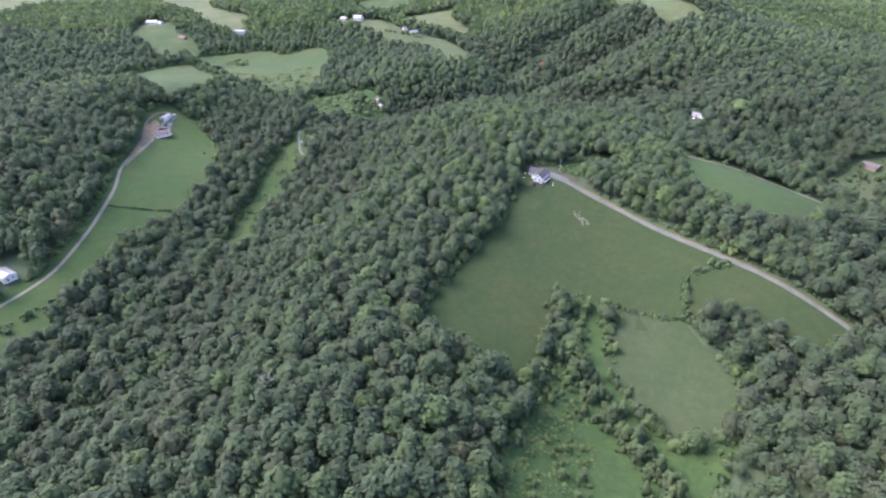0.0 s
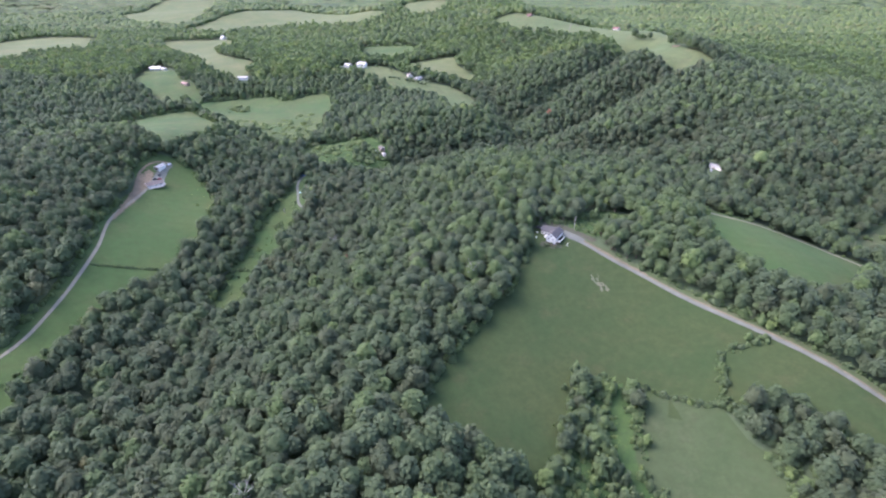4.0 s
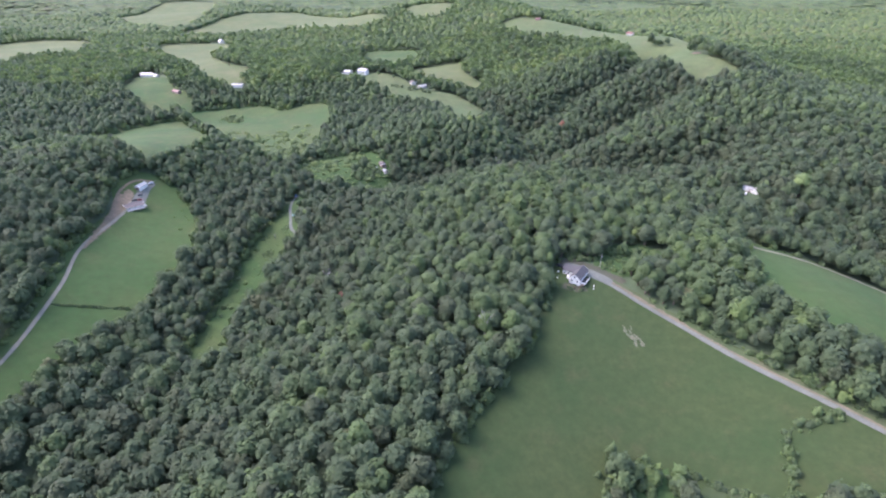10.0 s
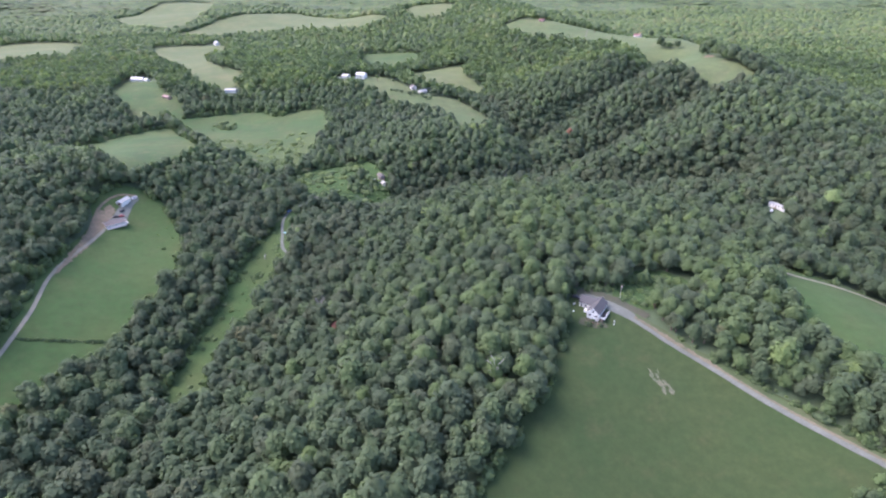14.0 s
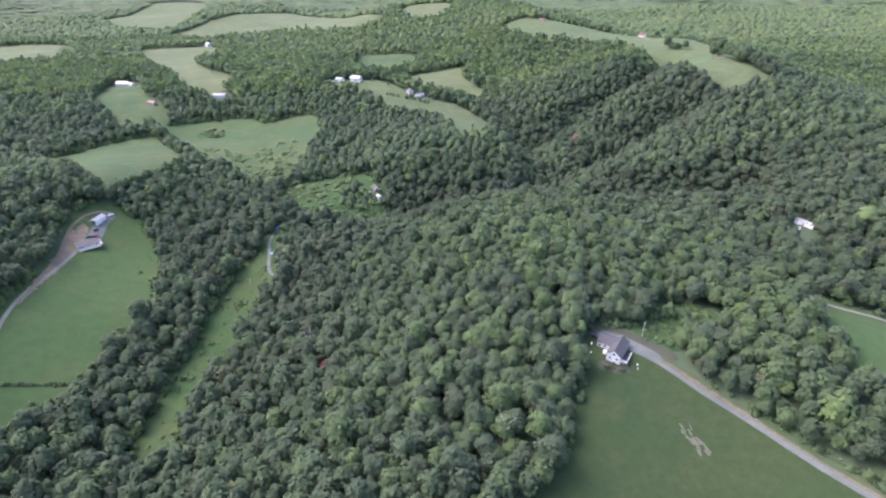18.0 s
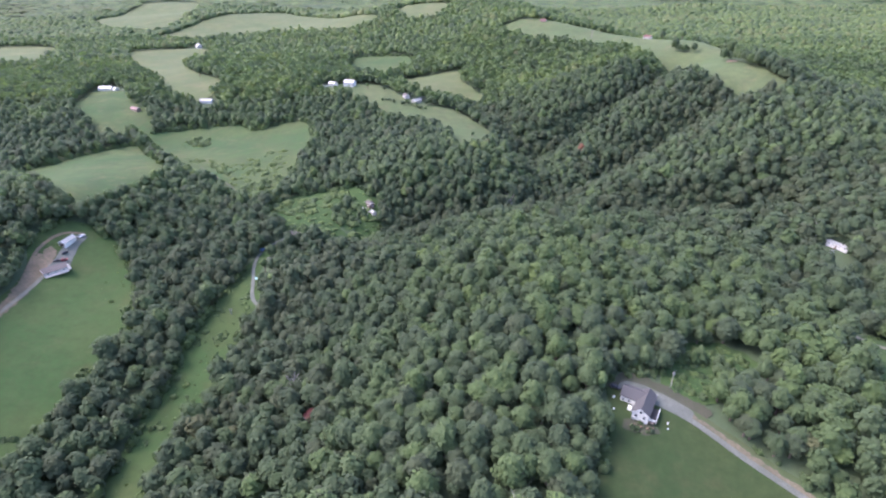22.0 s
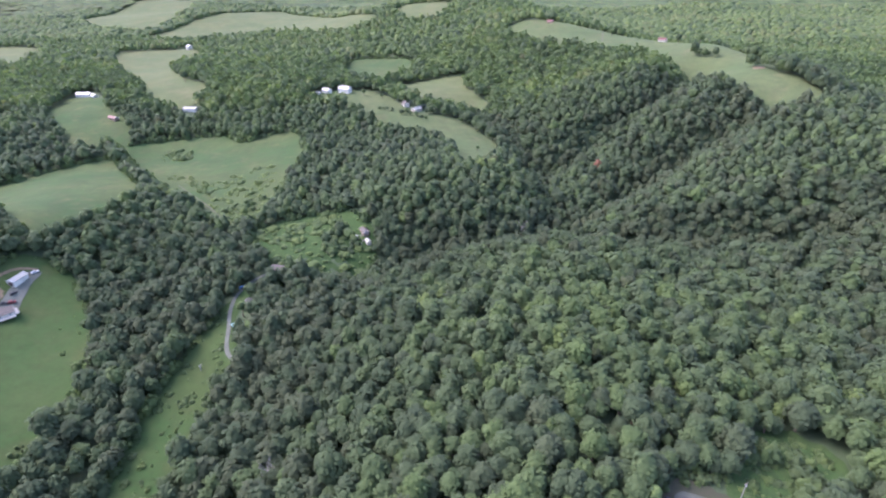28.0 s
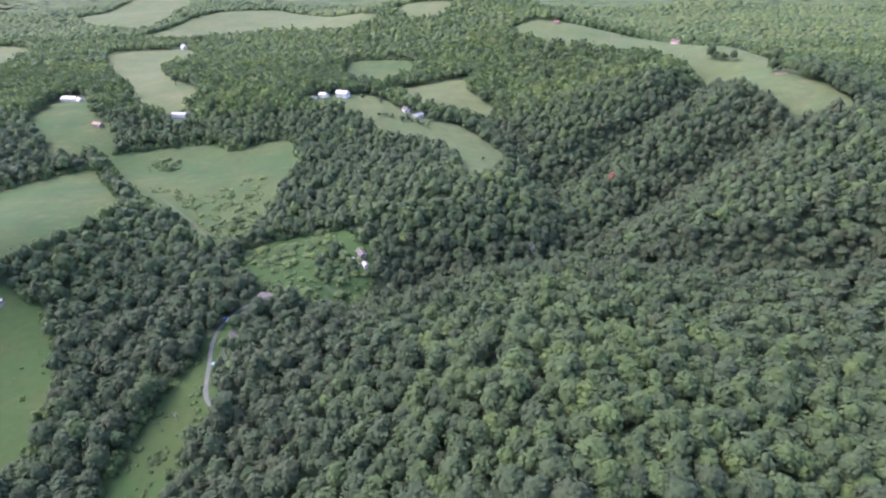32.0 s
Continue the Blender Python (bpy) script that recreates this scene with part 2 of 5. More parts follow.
HILLS_B = [(-295, 370, 70, 15.8), (255, 590, 70, 4.6), (200, 370, 70, 13.1), (-20, 700, 70, 16.1), (-75, 810, 70, -9.0), (-20, 590, 70, -19.5), (35, 480, 70, 14.1), (-75, 150, 70, 8.3), (35, 865, 70, -14.9), (-450, 815, 110, 1.3), (550, 600, 200, 13.4), (310, 425, 70, -15.2), (-130, 700, 70, -8.6), (-350, 1200, 200, 21.8), (-50, 1200, 200, -20.5), (-500, 1350, 200, -8.1), (-800, 900, 200, 15.6), (-800, 450, 200, -31.0), (-130, 425, 70, -11.5), (-185, 205, 70, -10.1), (90, 260, 70, -8.9), (-350, 700, 70, 7.1), (310, 260, 70, -18.4), (200, 260, 70, 7.8)]
HILLS_C = [(-20, 315, 70, 10.3), (-350, 480, 70, 16.4), (-240, 480, 70, -1.6), (-365, 985, 110, 7.4), (255, 865, 70, -13.2), (145, 480, 70, 3.6), (100, 1350, 200, 23.7), (-25, 985, 110, 4.4), (550, 1050, 200, -16.0), (310, 535, 70, 7.1), (-800, 1350, 200, 5.3), (560, 1820, 350, -19.5), (200, 700, 70, 9.1), (-195, 900, 110, -11.2), (-350, 865, 70, -10.1), (-295, 535, 70, -12.8), (-240, 700, 70, -5.6), (-350, 260, 70, 6.2), (-450, 730, 110, -8.9), (145, 985, 110, -14.8), (200, 865, 70, 7.3), (255, 755, 70, -5.9), (310, 645, 70, 5.7), (-200, 1350, 200, -5.4)]
HILLS_D = [(140, 860, 350, -0.2), (150, 700, 200, 7.3), (300, 850, 200, -0.4), (200, 420, 110, -0.8), (-70, 780, 110, -1.3), (-160, 510, 110, -2.9), (240, 510, 75, -4.3), (120, 450, 75, -4.3), (200, 960, 110, 2.6), (300, 1150, 200, -4.3), (0, 750, 75, -2.2), (60, 390, 75, 3.7), (0, 150, 75, 3.1), (0, 250, 200, -1.1), (120, 690, 75, 7.6), (200, 870, 110, 13.3), (600, 1150, 200, 12.5), (150, 1300, 200, 1.0), (-150, 1150, 200, -0.4), (-60, 570, 75, 6.7), (-120, 690, 75, -0.7), (120, 630, 75, 11.7)]
HILLS_E = [(-160, 960, 110, 0.1), (380, 960, 110, -2.4), (240, 270, 75, 1.0), (-120, 390, 75, 2.7), (-240, 570, 75, 3.9), (-360, 570, 75, -1.1), (-420, 690, 75, 1.2), (120, 330, 75, -2.1), (-120, 270, 75, -3.7), (0, 690, 75, -7.8), (-180, 630, 75, -1.4), (60, 150, 75, -3.0), (20, 960, 110, 3.2), (-160, 780, 110, 1.7), (300, 510, 75, 4.3), (360, 390, 75, -2.2), (300, 630, 75, -5.9), (180, 630, 75, 8.7), (750, 1150, 200, 11.6), (-300, 450, 75, 2.1), (60, 750, 75, 4.0), (-240, 390, 75, -1.2)]
HILLS_F = [(-240, 270, 75, 2.4), (-60, 330, 75, -0.7), (240, 210, 75, -0.5), (120, 150, 75, 2.0), (300, 750, 75, 5.8), (290, 960, 110, 7.3), (-70, 870, 110, -2.9), (60, 510, 75, -2.9), (0, 570, 75, 4.4), (660, 1120, 350, 9.5), (450, 1000, 200, -6.8), (-360, 510, 75, -3.1), (-300, 690, 75, -0.6), (-60, 150, 75, 4.7), (-300, 270, 75, -1.7), (60, 270, 75, 1.8), (360, 510, 75, 5.0), (240, 330, 75, 2.2), (-360, 750, 75, 0.8), (-60, 450, 75, 1.1), (60, 690, 75, 5.2), (110, 870, 110, 2.6)]
# ridge crests and banks (line, height, reach)
CRESTS = [
    ([(285, 1155), (345, 1045)], 6, 40),
    ([(150, 1352), (250, 1278), (325, 1192), (362, 1080), (380, 960), (380, 850)], 9, 45),
    ([(215, 1352), (300, 1268), (355, 1192), (398, 1100), (416, 1000), (410, 930)], -15, 32),
]
# drainages cut into the hillsides (line, depth, reach)
CREASES = [
    ([(291, 941), (222, 867), (168, 835), (123, 814), (99, 799)], -35, 27),
    ([(312, 801), (257, 772), (222, 760), (192, 746), (142, 709), (103, 680)], -28, 26),
    ([(331, 613), (290, 606), (249, 602), (195, 615)], -11, 22),
    ([(18, 982), (63, 891), (81, 808), (83, 719), (75, 645)], -19, 22),
    ([(-78, 598), (-40, 622), (0, 632), (45, 640), (75, 645), (110, 636), (150, 626), (195, 615), (250, 602)], -22, 22),
]


def smooth(a, b, v):
    k = np.clip((v - a) / (b - a), 0, 1)
    return k * k * (3 - 2 * k)


def near_line(px, py, line):
    """The distance of points from a line of points."""
    best = np.full(np.shape(px), 1e9)
    for (x1, y1), (x2, y2) in zip(line, line[1:]):
        dx, dy = x2 - x1, y2 - y1
        k = np.clip(((px - x1) * dx + (py - y1) * dy) / (dx * dx + dy * dy + 1e-9), 0, 1)
        best = np.minimum(best, np.hypot(px - x1 - k * dx, py - y1 - k * dy))
    return best


def height(x, y):
    x, y = np.asarray(x, float), np.asarray(y, float)
    z = np.full(np.broadcast(x, y).shape, -14.0)
    for hx, hy, r, h in (*HILLS_A, *HILLS_B, *HILLS_C, *HILLS_D, *HILLS_E, *HILLS_F):
        z = z + h * np.exp(-((x - hx) ** 2 + (y - hy) ** 2) / (2 * (0.75 * r) ** 2))
    for line, d, w in CRESTS:
        z = z + d * np.exp(-(near_line(x, y, line) / w) ** 2)
    for line, d, w in CREASES:
        z = z + d * np.exp(-(np.sqrt(near_line(x, y, line) ** 2 + 36) - 6) / w)
    away = smooth(1500, 2600, np.hypot(x, y))
    z = z + away * (16 * np.sin(x / 310 + 1.0) * np.cos(y / 270 + 0.6) + 11 * np.sin((x + y) / 170) * np.sin((x - 1.4 * y) / 230) + 6)
    far = smooth(2400, 3300, np.hypot(x, y))
    z = z + far * (26 * np.sin(x / 620 + 0.7 + 0.4 * np.sin(y / 510)) * np.sin(y / 330 + 1.9) + 14 * np.sin((x - 0.6 * y) / 240))
    return z


def h1(x, y):
    return float(height(x, y))


# ---- helpers for meshes ----
def mesh(name, verts, faces, mat, smooth_shade=False):
    me = bpy.data.meshes.new(name)
    me.from_pydata([tuple(map(float, v)) for v in verts], [], [tuple(map(int, f)) for f in faces])
    for m in (mat if isinstance(mat, (list, tuple)) else [mat]):
        me.materials.append(m)
    if smooth_shade:
        me.shade_smooth()
    return me


def from_bm(name, bm, mat, smooth_shade=False):
    me = bpy.data.meshes.new(name)
    bm.normal_update()
    bm.to_mesh(me)
    bm.free()
    me.materials.append(mat)
    if smooth_shade:
        me.shade_smooth()
    return me


def part(name, me, parent, label=""):
    ob = new(name, me)
    ob.parent = parent
    if label:
        ob["label"] = label
    return ob


def thing(name, x, y, z, yaw, label, category, group=""):
    ob = new(name)
    ob.matrix_world = pose(x, y, z, 0, 0, yaw)
    return tagged(ob, label, category, group)


def box_bm(boxes, bevel=0.0):
    """Boxes given as centre and size, in one bmesh."""
    bm = bmesh.new()
    for cx, cy, cz, sx, sy, sz in boxes:
        bmesh.ops.create_cube(bm, size=1, matrix=Matrix.LocRotScale((cx, cy, cz), None, (sx, sy, sz)))
    if bevel:
        bmesh.ops.bevel(bm, geom=bm.edges[:], offset=bevel, segments=1, affect="EDGES")
    return bm


def box(name, cx, cy, cz, sx, sy, sz, mat, parent, label="", bevel=0.0):
    return part(name, from_bm(name, box_bm([(cx, cy, cz, sx, sy, sz)], bevel), mat), parent, label)


def inside(px, py, poly):
    px, py = np.asarray(px, float), np.asarray(py, float)
    c = np.zeros(px.shape, bool)
    n = len(poly)
    for i in range(n):
        (x1, y1), (x2, y2) = poly[i], poly[(i + 1) % n]
        if y1 != y2:
            c ^= ((y1 > py) != (y2 > py)) & (px < (x2 - x1) * (py - y1) / (y2 - y1) + x1)
    return c


def curve_through(points, step):
    """A smooth line through the points, in short steps."""
    p = [Vector((*q, 0)) for q in points]
    p = [2 * p[0] - p[1], *p, 2 * p[-1] - p[-2]]
    out = []
    for a, b, c, d in zip(p, p[1:], p[2:], p[3:]):
        n = max(2, int((c - b).length / step))
        for i in range(n):
            t = i / n
            v = 0.5 * ((2 * b) + (c - a) * t + (2 * a - 5 * b + 4 * c - d) * t * t + (3 * b - a - 3 * c + d) * t ** 3)
            out.append((v.x, v.y))
    out.append((p[-2].x, p[-2].y))
    return out


# ---- ground ----
def axis(lo, hi, fine_lo, fine_hi, step, grow):
    v = list(np.arange(fine_lo, fine_hi + 0.1, step))
    s = step
    while v[-1] < hi:
        s *= grow
        v.append(v[-1] + s)
    s = step
    while v[0] > lo:
        s *= grow
        v.insert(0, v[0] - s)
    return np.array(v)


gx, gy = axis(-4800, 4800, -420, 420, 9, 1.07), axis(-1500, 4900, 60, 1020, 9, 1.05)
GX, GY = np.meshgrid(gx, gy)
GZ = height(GX, GY)
nx, ny = len(gx), len(gy)
idx = np.arange(nx * ny).reshape(ny, nx)
quads = np.stack([idx[:-1, :-1], idx[:-1, 1:], idx[1:, 1:], idx[1:, :-1]], -1).reshape(-1, 4)
ground = new("ground", mesh("ground", np.stack([GX, GY, GZ - 0.25], -1).reshape(-1, 3), quads, M_FLOOR, True))
tagged(ground, "shaded woodland floor of dark earth and leaf litter", "ground", kind="structure")

FIELDS = {}


def ground_z(x, y):
    """The height of the ground sheet itself, between its grid lines."""
    x, y = np.asarray(x, float), np.asarray(y, float)
    i = np.clip(np.searchsorted(gx, x) - 1, 0, nx - 2)
    j = np.clip(np.searchsorted(gy, y) - 1, 0, ny - 2)
    u, v = (x - gx[i]) / (gx[i + 1] - gx[i]), (y - gy[j]) / (gy[j + 1] - gy[j])
    return (GZ[j, i] * (1 - u) + GZ[j, i + 1] * u) * (1 - v) + (GZ[j + 1, i] * (1 - u) + GZ[j + 1, i + 1] * u) * v


def rounded(poly, step, ragged=0.0):
    """The closed outline of a field, with soft corners and a slightly uneven edge."""
    p = [Vector((*q, 0)) for q in poly]
    n = len(p)
    out = []
    for i in range(n):
        a, b, c, d = p[i - 1], p[i], p[(i + 1) % n], p[(i + 2) % n]
        k = max(2, int((c - b).length / step))
        for j in range(k):
            t = j / k
            v = 0.5 * ((2 * b) + (c - a) * t + (2 * a - 5 * b + 4 * c - d) * t * t + (3 * b - a - 3 * c + d) * t ** 3)
            lin = b.lerp(c, t)
            v = lin.lerp(v, 0.7)
            w = noise.noise((v.x * 0.08, v.y * 0.08, 0)) * min(2.5, step * 0.4)
            u = ragged * Vector((noise.noise((v.x * 0.5, v.y * 0.5, 3)), noise.noise((v.x * 0.5, v.y * 0.5, 8))))
            out.append((v.x + w + u.x, v.y - w + u.y))
    return out


def grown(edge, out):
    """An outline moved outwards."""
    n = len(edge)
    turn = sum(edge[i][0] * edge[(i + 1) % n][1] - edge[(i + 1) % n][0] * edge[i][1] for i in range(n))
    s = out if turn > 0 else -out
    res = []
    for i in range(n):
        a, b = edge[i - 1], edge[(i + 1) % n]
        d = Vector((b[0] - a[0], b[1] - a[1])).normalized()
        res.append((edge[i][0] + d.y * s, edge[i][1] - d.x * s))
    return res


def field(name, poly, mat, label, step=9.0, lift=0.12, ragged=0.0, under=0.0):
    edge = rounded(poly, step, ragged)
    FIELDS[name + str(len(FIELDS))] = edge
    edge = grown(edge, under)
    xs, ys = [q[0] for q in edge], [q[1] for q in edge]
    px, py = np.meshgrid(np.arange(min(xs), max(xs), step), np.arange(min(ys), max(ys), step))
    px, py = px.ravel(), py.ravel()
    keep = inside(px, py, edge) & (near_line(px, py, edge + edge[:1]) > step * 0.4)
    pts = [Vector(q) for q in edge] + [Vector((a, b)) for a, b in zip(px[keep], py[keep])]
    n = len(edge)
    v, _, f, *_ = delaunay_2d_cdt(pts, [(i, (i + 1) % n) for i in range(n)], [list(range(n))], 1, 1e-4)
    z = ground_z([q.x for q in v], [q.y for q in v]) + lift
    ob = new(name, mesh(name, [(q.x, q.y, h) for q, h in zip(v, z)], f, mat, True))
    return tagged(ob, label, "field", kind="structure")


def ribbon(name, points, width, mat, label, lift=0.25, step=4.0, ragged=0.15, category="road"):
    line = curve_through(points, step)
    verts, faces = [], []
    for i, (x, y) in enumerate(line):
        a, b = line[max(0, i - 1)], line[min(len(line) - 1, i + 1)]
        d = Vector((b[0] - a[0], b[1] - a[1])).normalized()
        nrm = Vector((-d.y, d.x))
        w = width * (1 + ragged * noise.noise((x * 0.3, y * 0.3, 1)))
        for k, up in ((-0.5, 0.0), (-0.28, 0.05), (0, 0.09), (0.28, 0.05), (0.5, 0.0)):
            px, py = x + nrm.x * k * w, y + nrm.y * k * w
            verts.append((px, py, float(ground_z(px, py)) + lift + up))
        if i:
            o = 5 * (i - 1)
            faces += [(o + k, o + k + 1, o + k + 6, o + k + 5) for k in range(4)]
    return tagged(new(name, mesh(name, verts, faces, mat, True)), label, category, kind="structure")


# ---- fields and clearings ----
MAIN = [(-15, 222), (3, 264), (28, 301), (43, 323), (54, 356), (62, 366), (86, 374), (103, 356), (149, 307), (177, 271), (142, 256), (129, 229), (106, 236), (94, 244), (84, 255), (69, 254), (58, 235), (50, 212), (36, 192), (29, 204), (11, 211)]
EAST = [(148, 263), (173, 265), (187, 249), (199, 229), (208, 209), (186, 197), (175, 207), (167, 229), (153, 235), (137, 231)]
OVAL = [(105, 242), (119, 240), (132, 232), (136, 214), (146, 198), (144, 182), (132, 169), (117, 162), (105, 173), (95, 188), (89, 206), (92, 226)]
STRIP = [(12, 96), (21, 123), (29, 154), (42, 176), (53, 204), (71, 241), (92, 250), (92, 218), (90, 198), (97, 182), (105, 167), (112, 158), (124, 163), (130, 160), (120, 146), (112, 132), (100, 96)]
WEST = [(-302, 528), (-293, 451), (-277, 400), (-270, 355), (-271, 320), (-274, 297), (-280, 278), (-292, 230), (-262, 210), (-245, 239), (-243, 263), (-238, 300), (-238, 344), (-218, 389), (-216, 435), (-214, 470), (-224, 508), (-244, 545), (-266, 570), (-290, 590), (-306, 586), (-317, 574), (-314, 550)]
VALLEY = [(-149, 577), (-152, 541), (-140, 505), (-143, 482), (-140, 452), (-150, 418), (-152, 385), (-150, 345), (-168, 345), (-172, 410), (-173, 441), (-173, 474), (-166, 519)]
MEADOW = [(-166, 659), (-104, 677), (-79, 656), (-70, 618), (-99, 586), (-131, 600), (-163, 627)]
LONG = [(-385, 856), (-348, 880), (-313, 886), (-273, 884), (-246, 866), (-208, 884), (-184, 877), (-163, 814), (-164, 759), (-166, 700), (-178, 655), (-230, 700), (-272, 730), (-317, 770), (-358, 822)]
SQUARE = [(-442, 715), (-426, 755), (-406, 790), (-381, 824), (-362, 806), (-320, 755), (-290, 714), (-292, 671), (-300, 640), (-318, 608)]
UPPER = [(-531, 1014), (-500, 1012), (-478, 1002), (-445, 950), (-412, 920), (-388, 890), (-380, 858), (-404, 860), (-410, 842), (-434, 842), (-452, 872), (-482, 905), (-518, 945)]
HAY_A = [(-740, 1533), (-596, 1571), (-540, 1468), (-517, 1297), (-430, 1130), (-348, 1037), (-340, 990), (-350, 955), (-375, 962), (-404, 981), (-420, 1010), (-450, 1062), (-545, 1190)]
HAY_B = [(-1175, 1519), (-1121, 1643), (-967, 1599), (-846, 1351), (-907, 1264), (-888, 1137)]
HAY_C = [(-1216, 2203), (-1342, 3085), (-1135, 2908), (-914, 2283), (-878, 1940)]
HAY_D = [(-814, 1776), (-783, 2189), (-621, 2484), (-188, 1700), (-253, 1598), (-501, 1767), (-691, 1736)]
HAY_E = [(-123, 1762), (3, 1719), (-24, 1564), (-100, 1611)]
FARM = [(-188, 985), (-158, 985), (-124, 1020), (-90, 985), (-66, 940), (-37, 920), (-8, 925), (16, 899), (45, 838), (36, 790), (18, 742), (2, 745), (-2, 790), (-12, 850), (-38, 856), (-54, 872), (-74, 872), (-99, 905), (-128, 935)]
DRY = [(-92, 1072), (-44, 1114), (8, 1118), (14, 1062), (44, 985), (-2, 960), (-52, 985), (-76, 1000)]
BACK = [(-180, 1195), (-186, 1330), (-135, 1330), (-78, 1296), (-68, 1215), (-92, 1130), (-122, 1080)]
RIDGE = [(101, 1300), (130, 1330), (205, 1310), (268, 1256), (308, 1212), (348, 1142), (374, 1058), (382, 984), (372, 915), (358, 862), (364, 818), (346, 787), (322, 808), (298, 845), (292, 880), (291, 945), (262, 991), (248, 1045), (216, 1108), (164, 1161), (126, 1212)]
NOOK = [(211, 424), (246, 406), (291, 370), (280, 345), (240, 312), (214, 306), (190, 322), (181, 346), (181, 378), (193, 402)]
YARD = [(91, 383), (96, 396), (108, 411), (125, 413), (134, 402), (127, 393), (114, 387), (102, 379)]
CLAY = [(307, 396), (348, 433), (386, 437), (373, 416), (325, 368), (314, 385)]

field("pasture", MAIN, M_PASTURE, "closely mown green pasture beside the gravel drive", under=3.0)
field("pasture", EAST, M_PASTURE, "mown green pasture behind a hedge line", under=3.0)
field("pasture", OVAL, M_OVAL, "oval mown pasture ringed by young trees", 6.0, 0.2, under=1.5)
field("rough_meadow", STRIP, M_WEED, "bright rough meadow overgrown with weeds and scrub", under=4.0)
field("pasture", WEST, M_LUSH, "long lush green hill pasture beside a clay track", under=4.0)
field("valley_meadow", VALLEY, M_LUSH, "narrow grassy valley strip between two woods", under=4.0)
field("rough_meadow", MEADOW, M_WEED, "weedy green meadow below the wooded knoll", under=4.0)
field("pasture", LONG, M_OLD, "wide pale green pasture with scattered scrub", 8, 0.4, under=4.0)
field("pasture", SQUARE, M_OLD, "squarish pale green pasture framed by tree lines", 8, 0.5, under=4.0)
field("pasture", UPPER, M_OLD, "green pasture running up to a pale farmhouse", 14, 0.3, under=5.0)
for outline in (HAY_A, HAY_B, HAY_C, HAY_D, HAY_E):
    field("hay_field", outline, M_HAY, "distant pale yellow-green hay field", 30, 1.2, under=5.0)
field("farm_field", FARM, M_RISE, "sloping yellow-green field in front of a white farmhouse", 14, 0.3, under=5.0)
field("hay_field", DRY, M_HAY, "dry pale hay field on a rise", 14, 0.4, under=5.0)
field("pasture", BACK, M_OLD, "green field behind the white farmhouse", 14, 0.4, under=5.0)
field("ridge_field", RIDGE, M_RISE, "long pale grassy field along the ridge top", 14, 0.5, under=5.0)
field("pasture", NOOK, M_LUSH, "small green field below a gravel road", under=4.0)
field("clearing", YARD, M_WEED, "small weedy clearing behind the house", 3, 0.12, 3.0, under=4.0)
field("bare_clearing", CLAY, M_VERGE, "scraped clay clearing with sparse grass", 8, under=4.0)

# ---- roads and bare earth ----
DRIVE = [(69.2, 385.2), (80.1, 376.8), (91, 369), (98.6, 360.8), (107, 350.5), (124, 331.5), (145, 305), (174, 270), (190, 249), (202, 229), (210, 212), (226, 174), (245, 132)]
WEST_TRACK = [(-299, 542), (-296, 528), (-288, 453), (-272, 401), (-265, 356), (-265, 321), (-267, 300), (-274, 278), (-292, 232), (-312, 180)]
LOOP = [(-286, 452), (-294, 485), (-301, 512), (-309, 537), (-312, 552), (-310, 568), (-304, 577), (-295, 581)]
LANE = [(-129, 599), (-134, 597), (-147, 586), (-155, 570), (-155, 553), (-150, 534), (-146, 518), (-141, 509), (-133, 505), (-122, 509)]
ROAD = [(196, 448), (200, 432), (209, 416), (245, 402), (288, 367), (315, 320)]
TRACK = [(-270, 745), (-252, 727), (-222, 697), (-190, 660)]
RIDGE_TRACK = [(238, 1165), (246, 1195), (258, 1240)]
YARD_TRACK = [(243, 510), (249, 501), (250, 485), (235, 460)]
ribbon("clay_verge", [(x + 2.4, y + 2.1) for x, y in DRIVE[1:13]], 6.0, M_VERGE, "worn clay and grass bank beside the drive", 0.2, ragged=0.5, category="verge")
ribbon("clay_shoulder", [(x + 1.5, y + 1.3) for x, y in DRIVE[1:13]], 1.6, M_BANK, "narrow bare clay shoulder of the drive", 0.28, ragged=0.4, category="verge")
ribbon("gravel_drive", DRIVE, 2.8, M_GRAVEL, "pale gravel drive curving up to the house", 0.34)
ribbon("farm_track", WEST_TRACK, 2.3, M_TRACK, "pale gravel track along the edge of a hill pasture", 0.34)
ribbon("farm_track", LOOP, 2.2, M_DIRT, "rutted clay loop round the hilltop buildings", 0.4)
ribbon("gravel_lane", LANE, 2.5, M_GRAVEL, "winding pale gravel lane in the valley", 0.34)
ribbon("gravel_road", ROAD, 3.6, M_TRACK, "straight pale gravel road above a small field", 0.34)
ribbon("farm_track", TRACK, 1.6, M_FAINT, "earth track along a pasture edge", 0.4)
ribbon("farm_track", RIDGE_TRACK, 2.4, M_FAINT, "pale earth track over the ridge field", 0.8)
field("gravel_yard", [(-294, 581), (-293, 571), (-290, 553), (-288, 543), (-298, 531), (-299, 541), (-300, 556), (-302, 573)], M_GRAVEL, "grey gravel yard between two hilltop buildings", 5, 0.42)
field("bare_clay", [(-308, 558), (-301, 556), (-299, 541), (-296, 526), (-291, 495), (-285, 450), (-288, 450), (-296, 485), (-303, 513), (-309, 538)], M_DIRT, "scraped clay beside the gravel yard", 2.0, 0.3, 2.5)
streaks = random.Random(4)
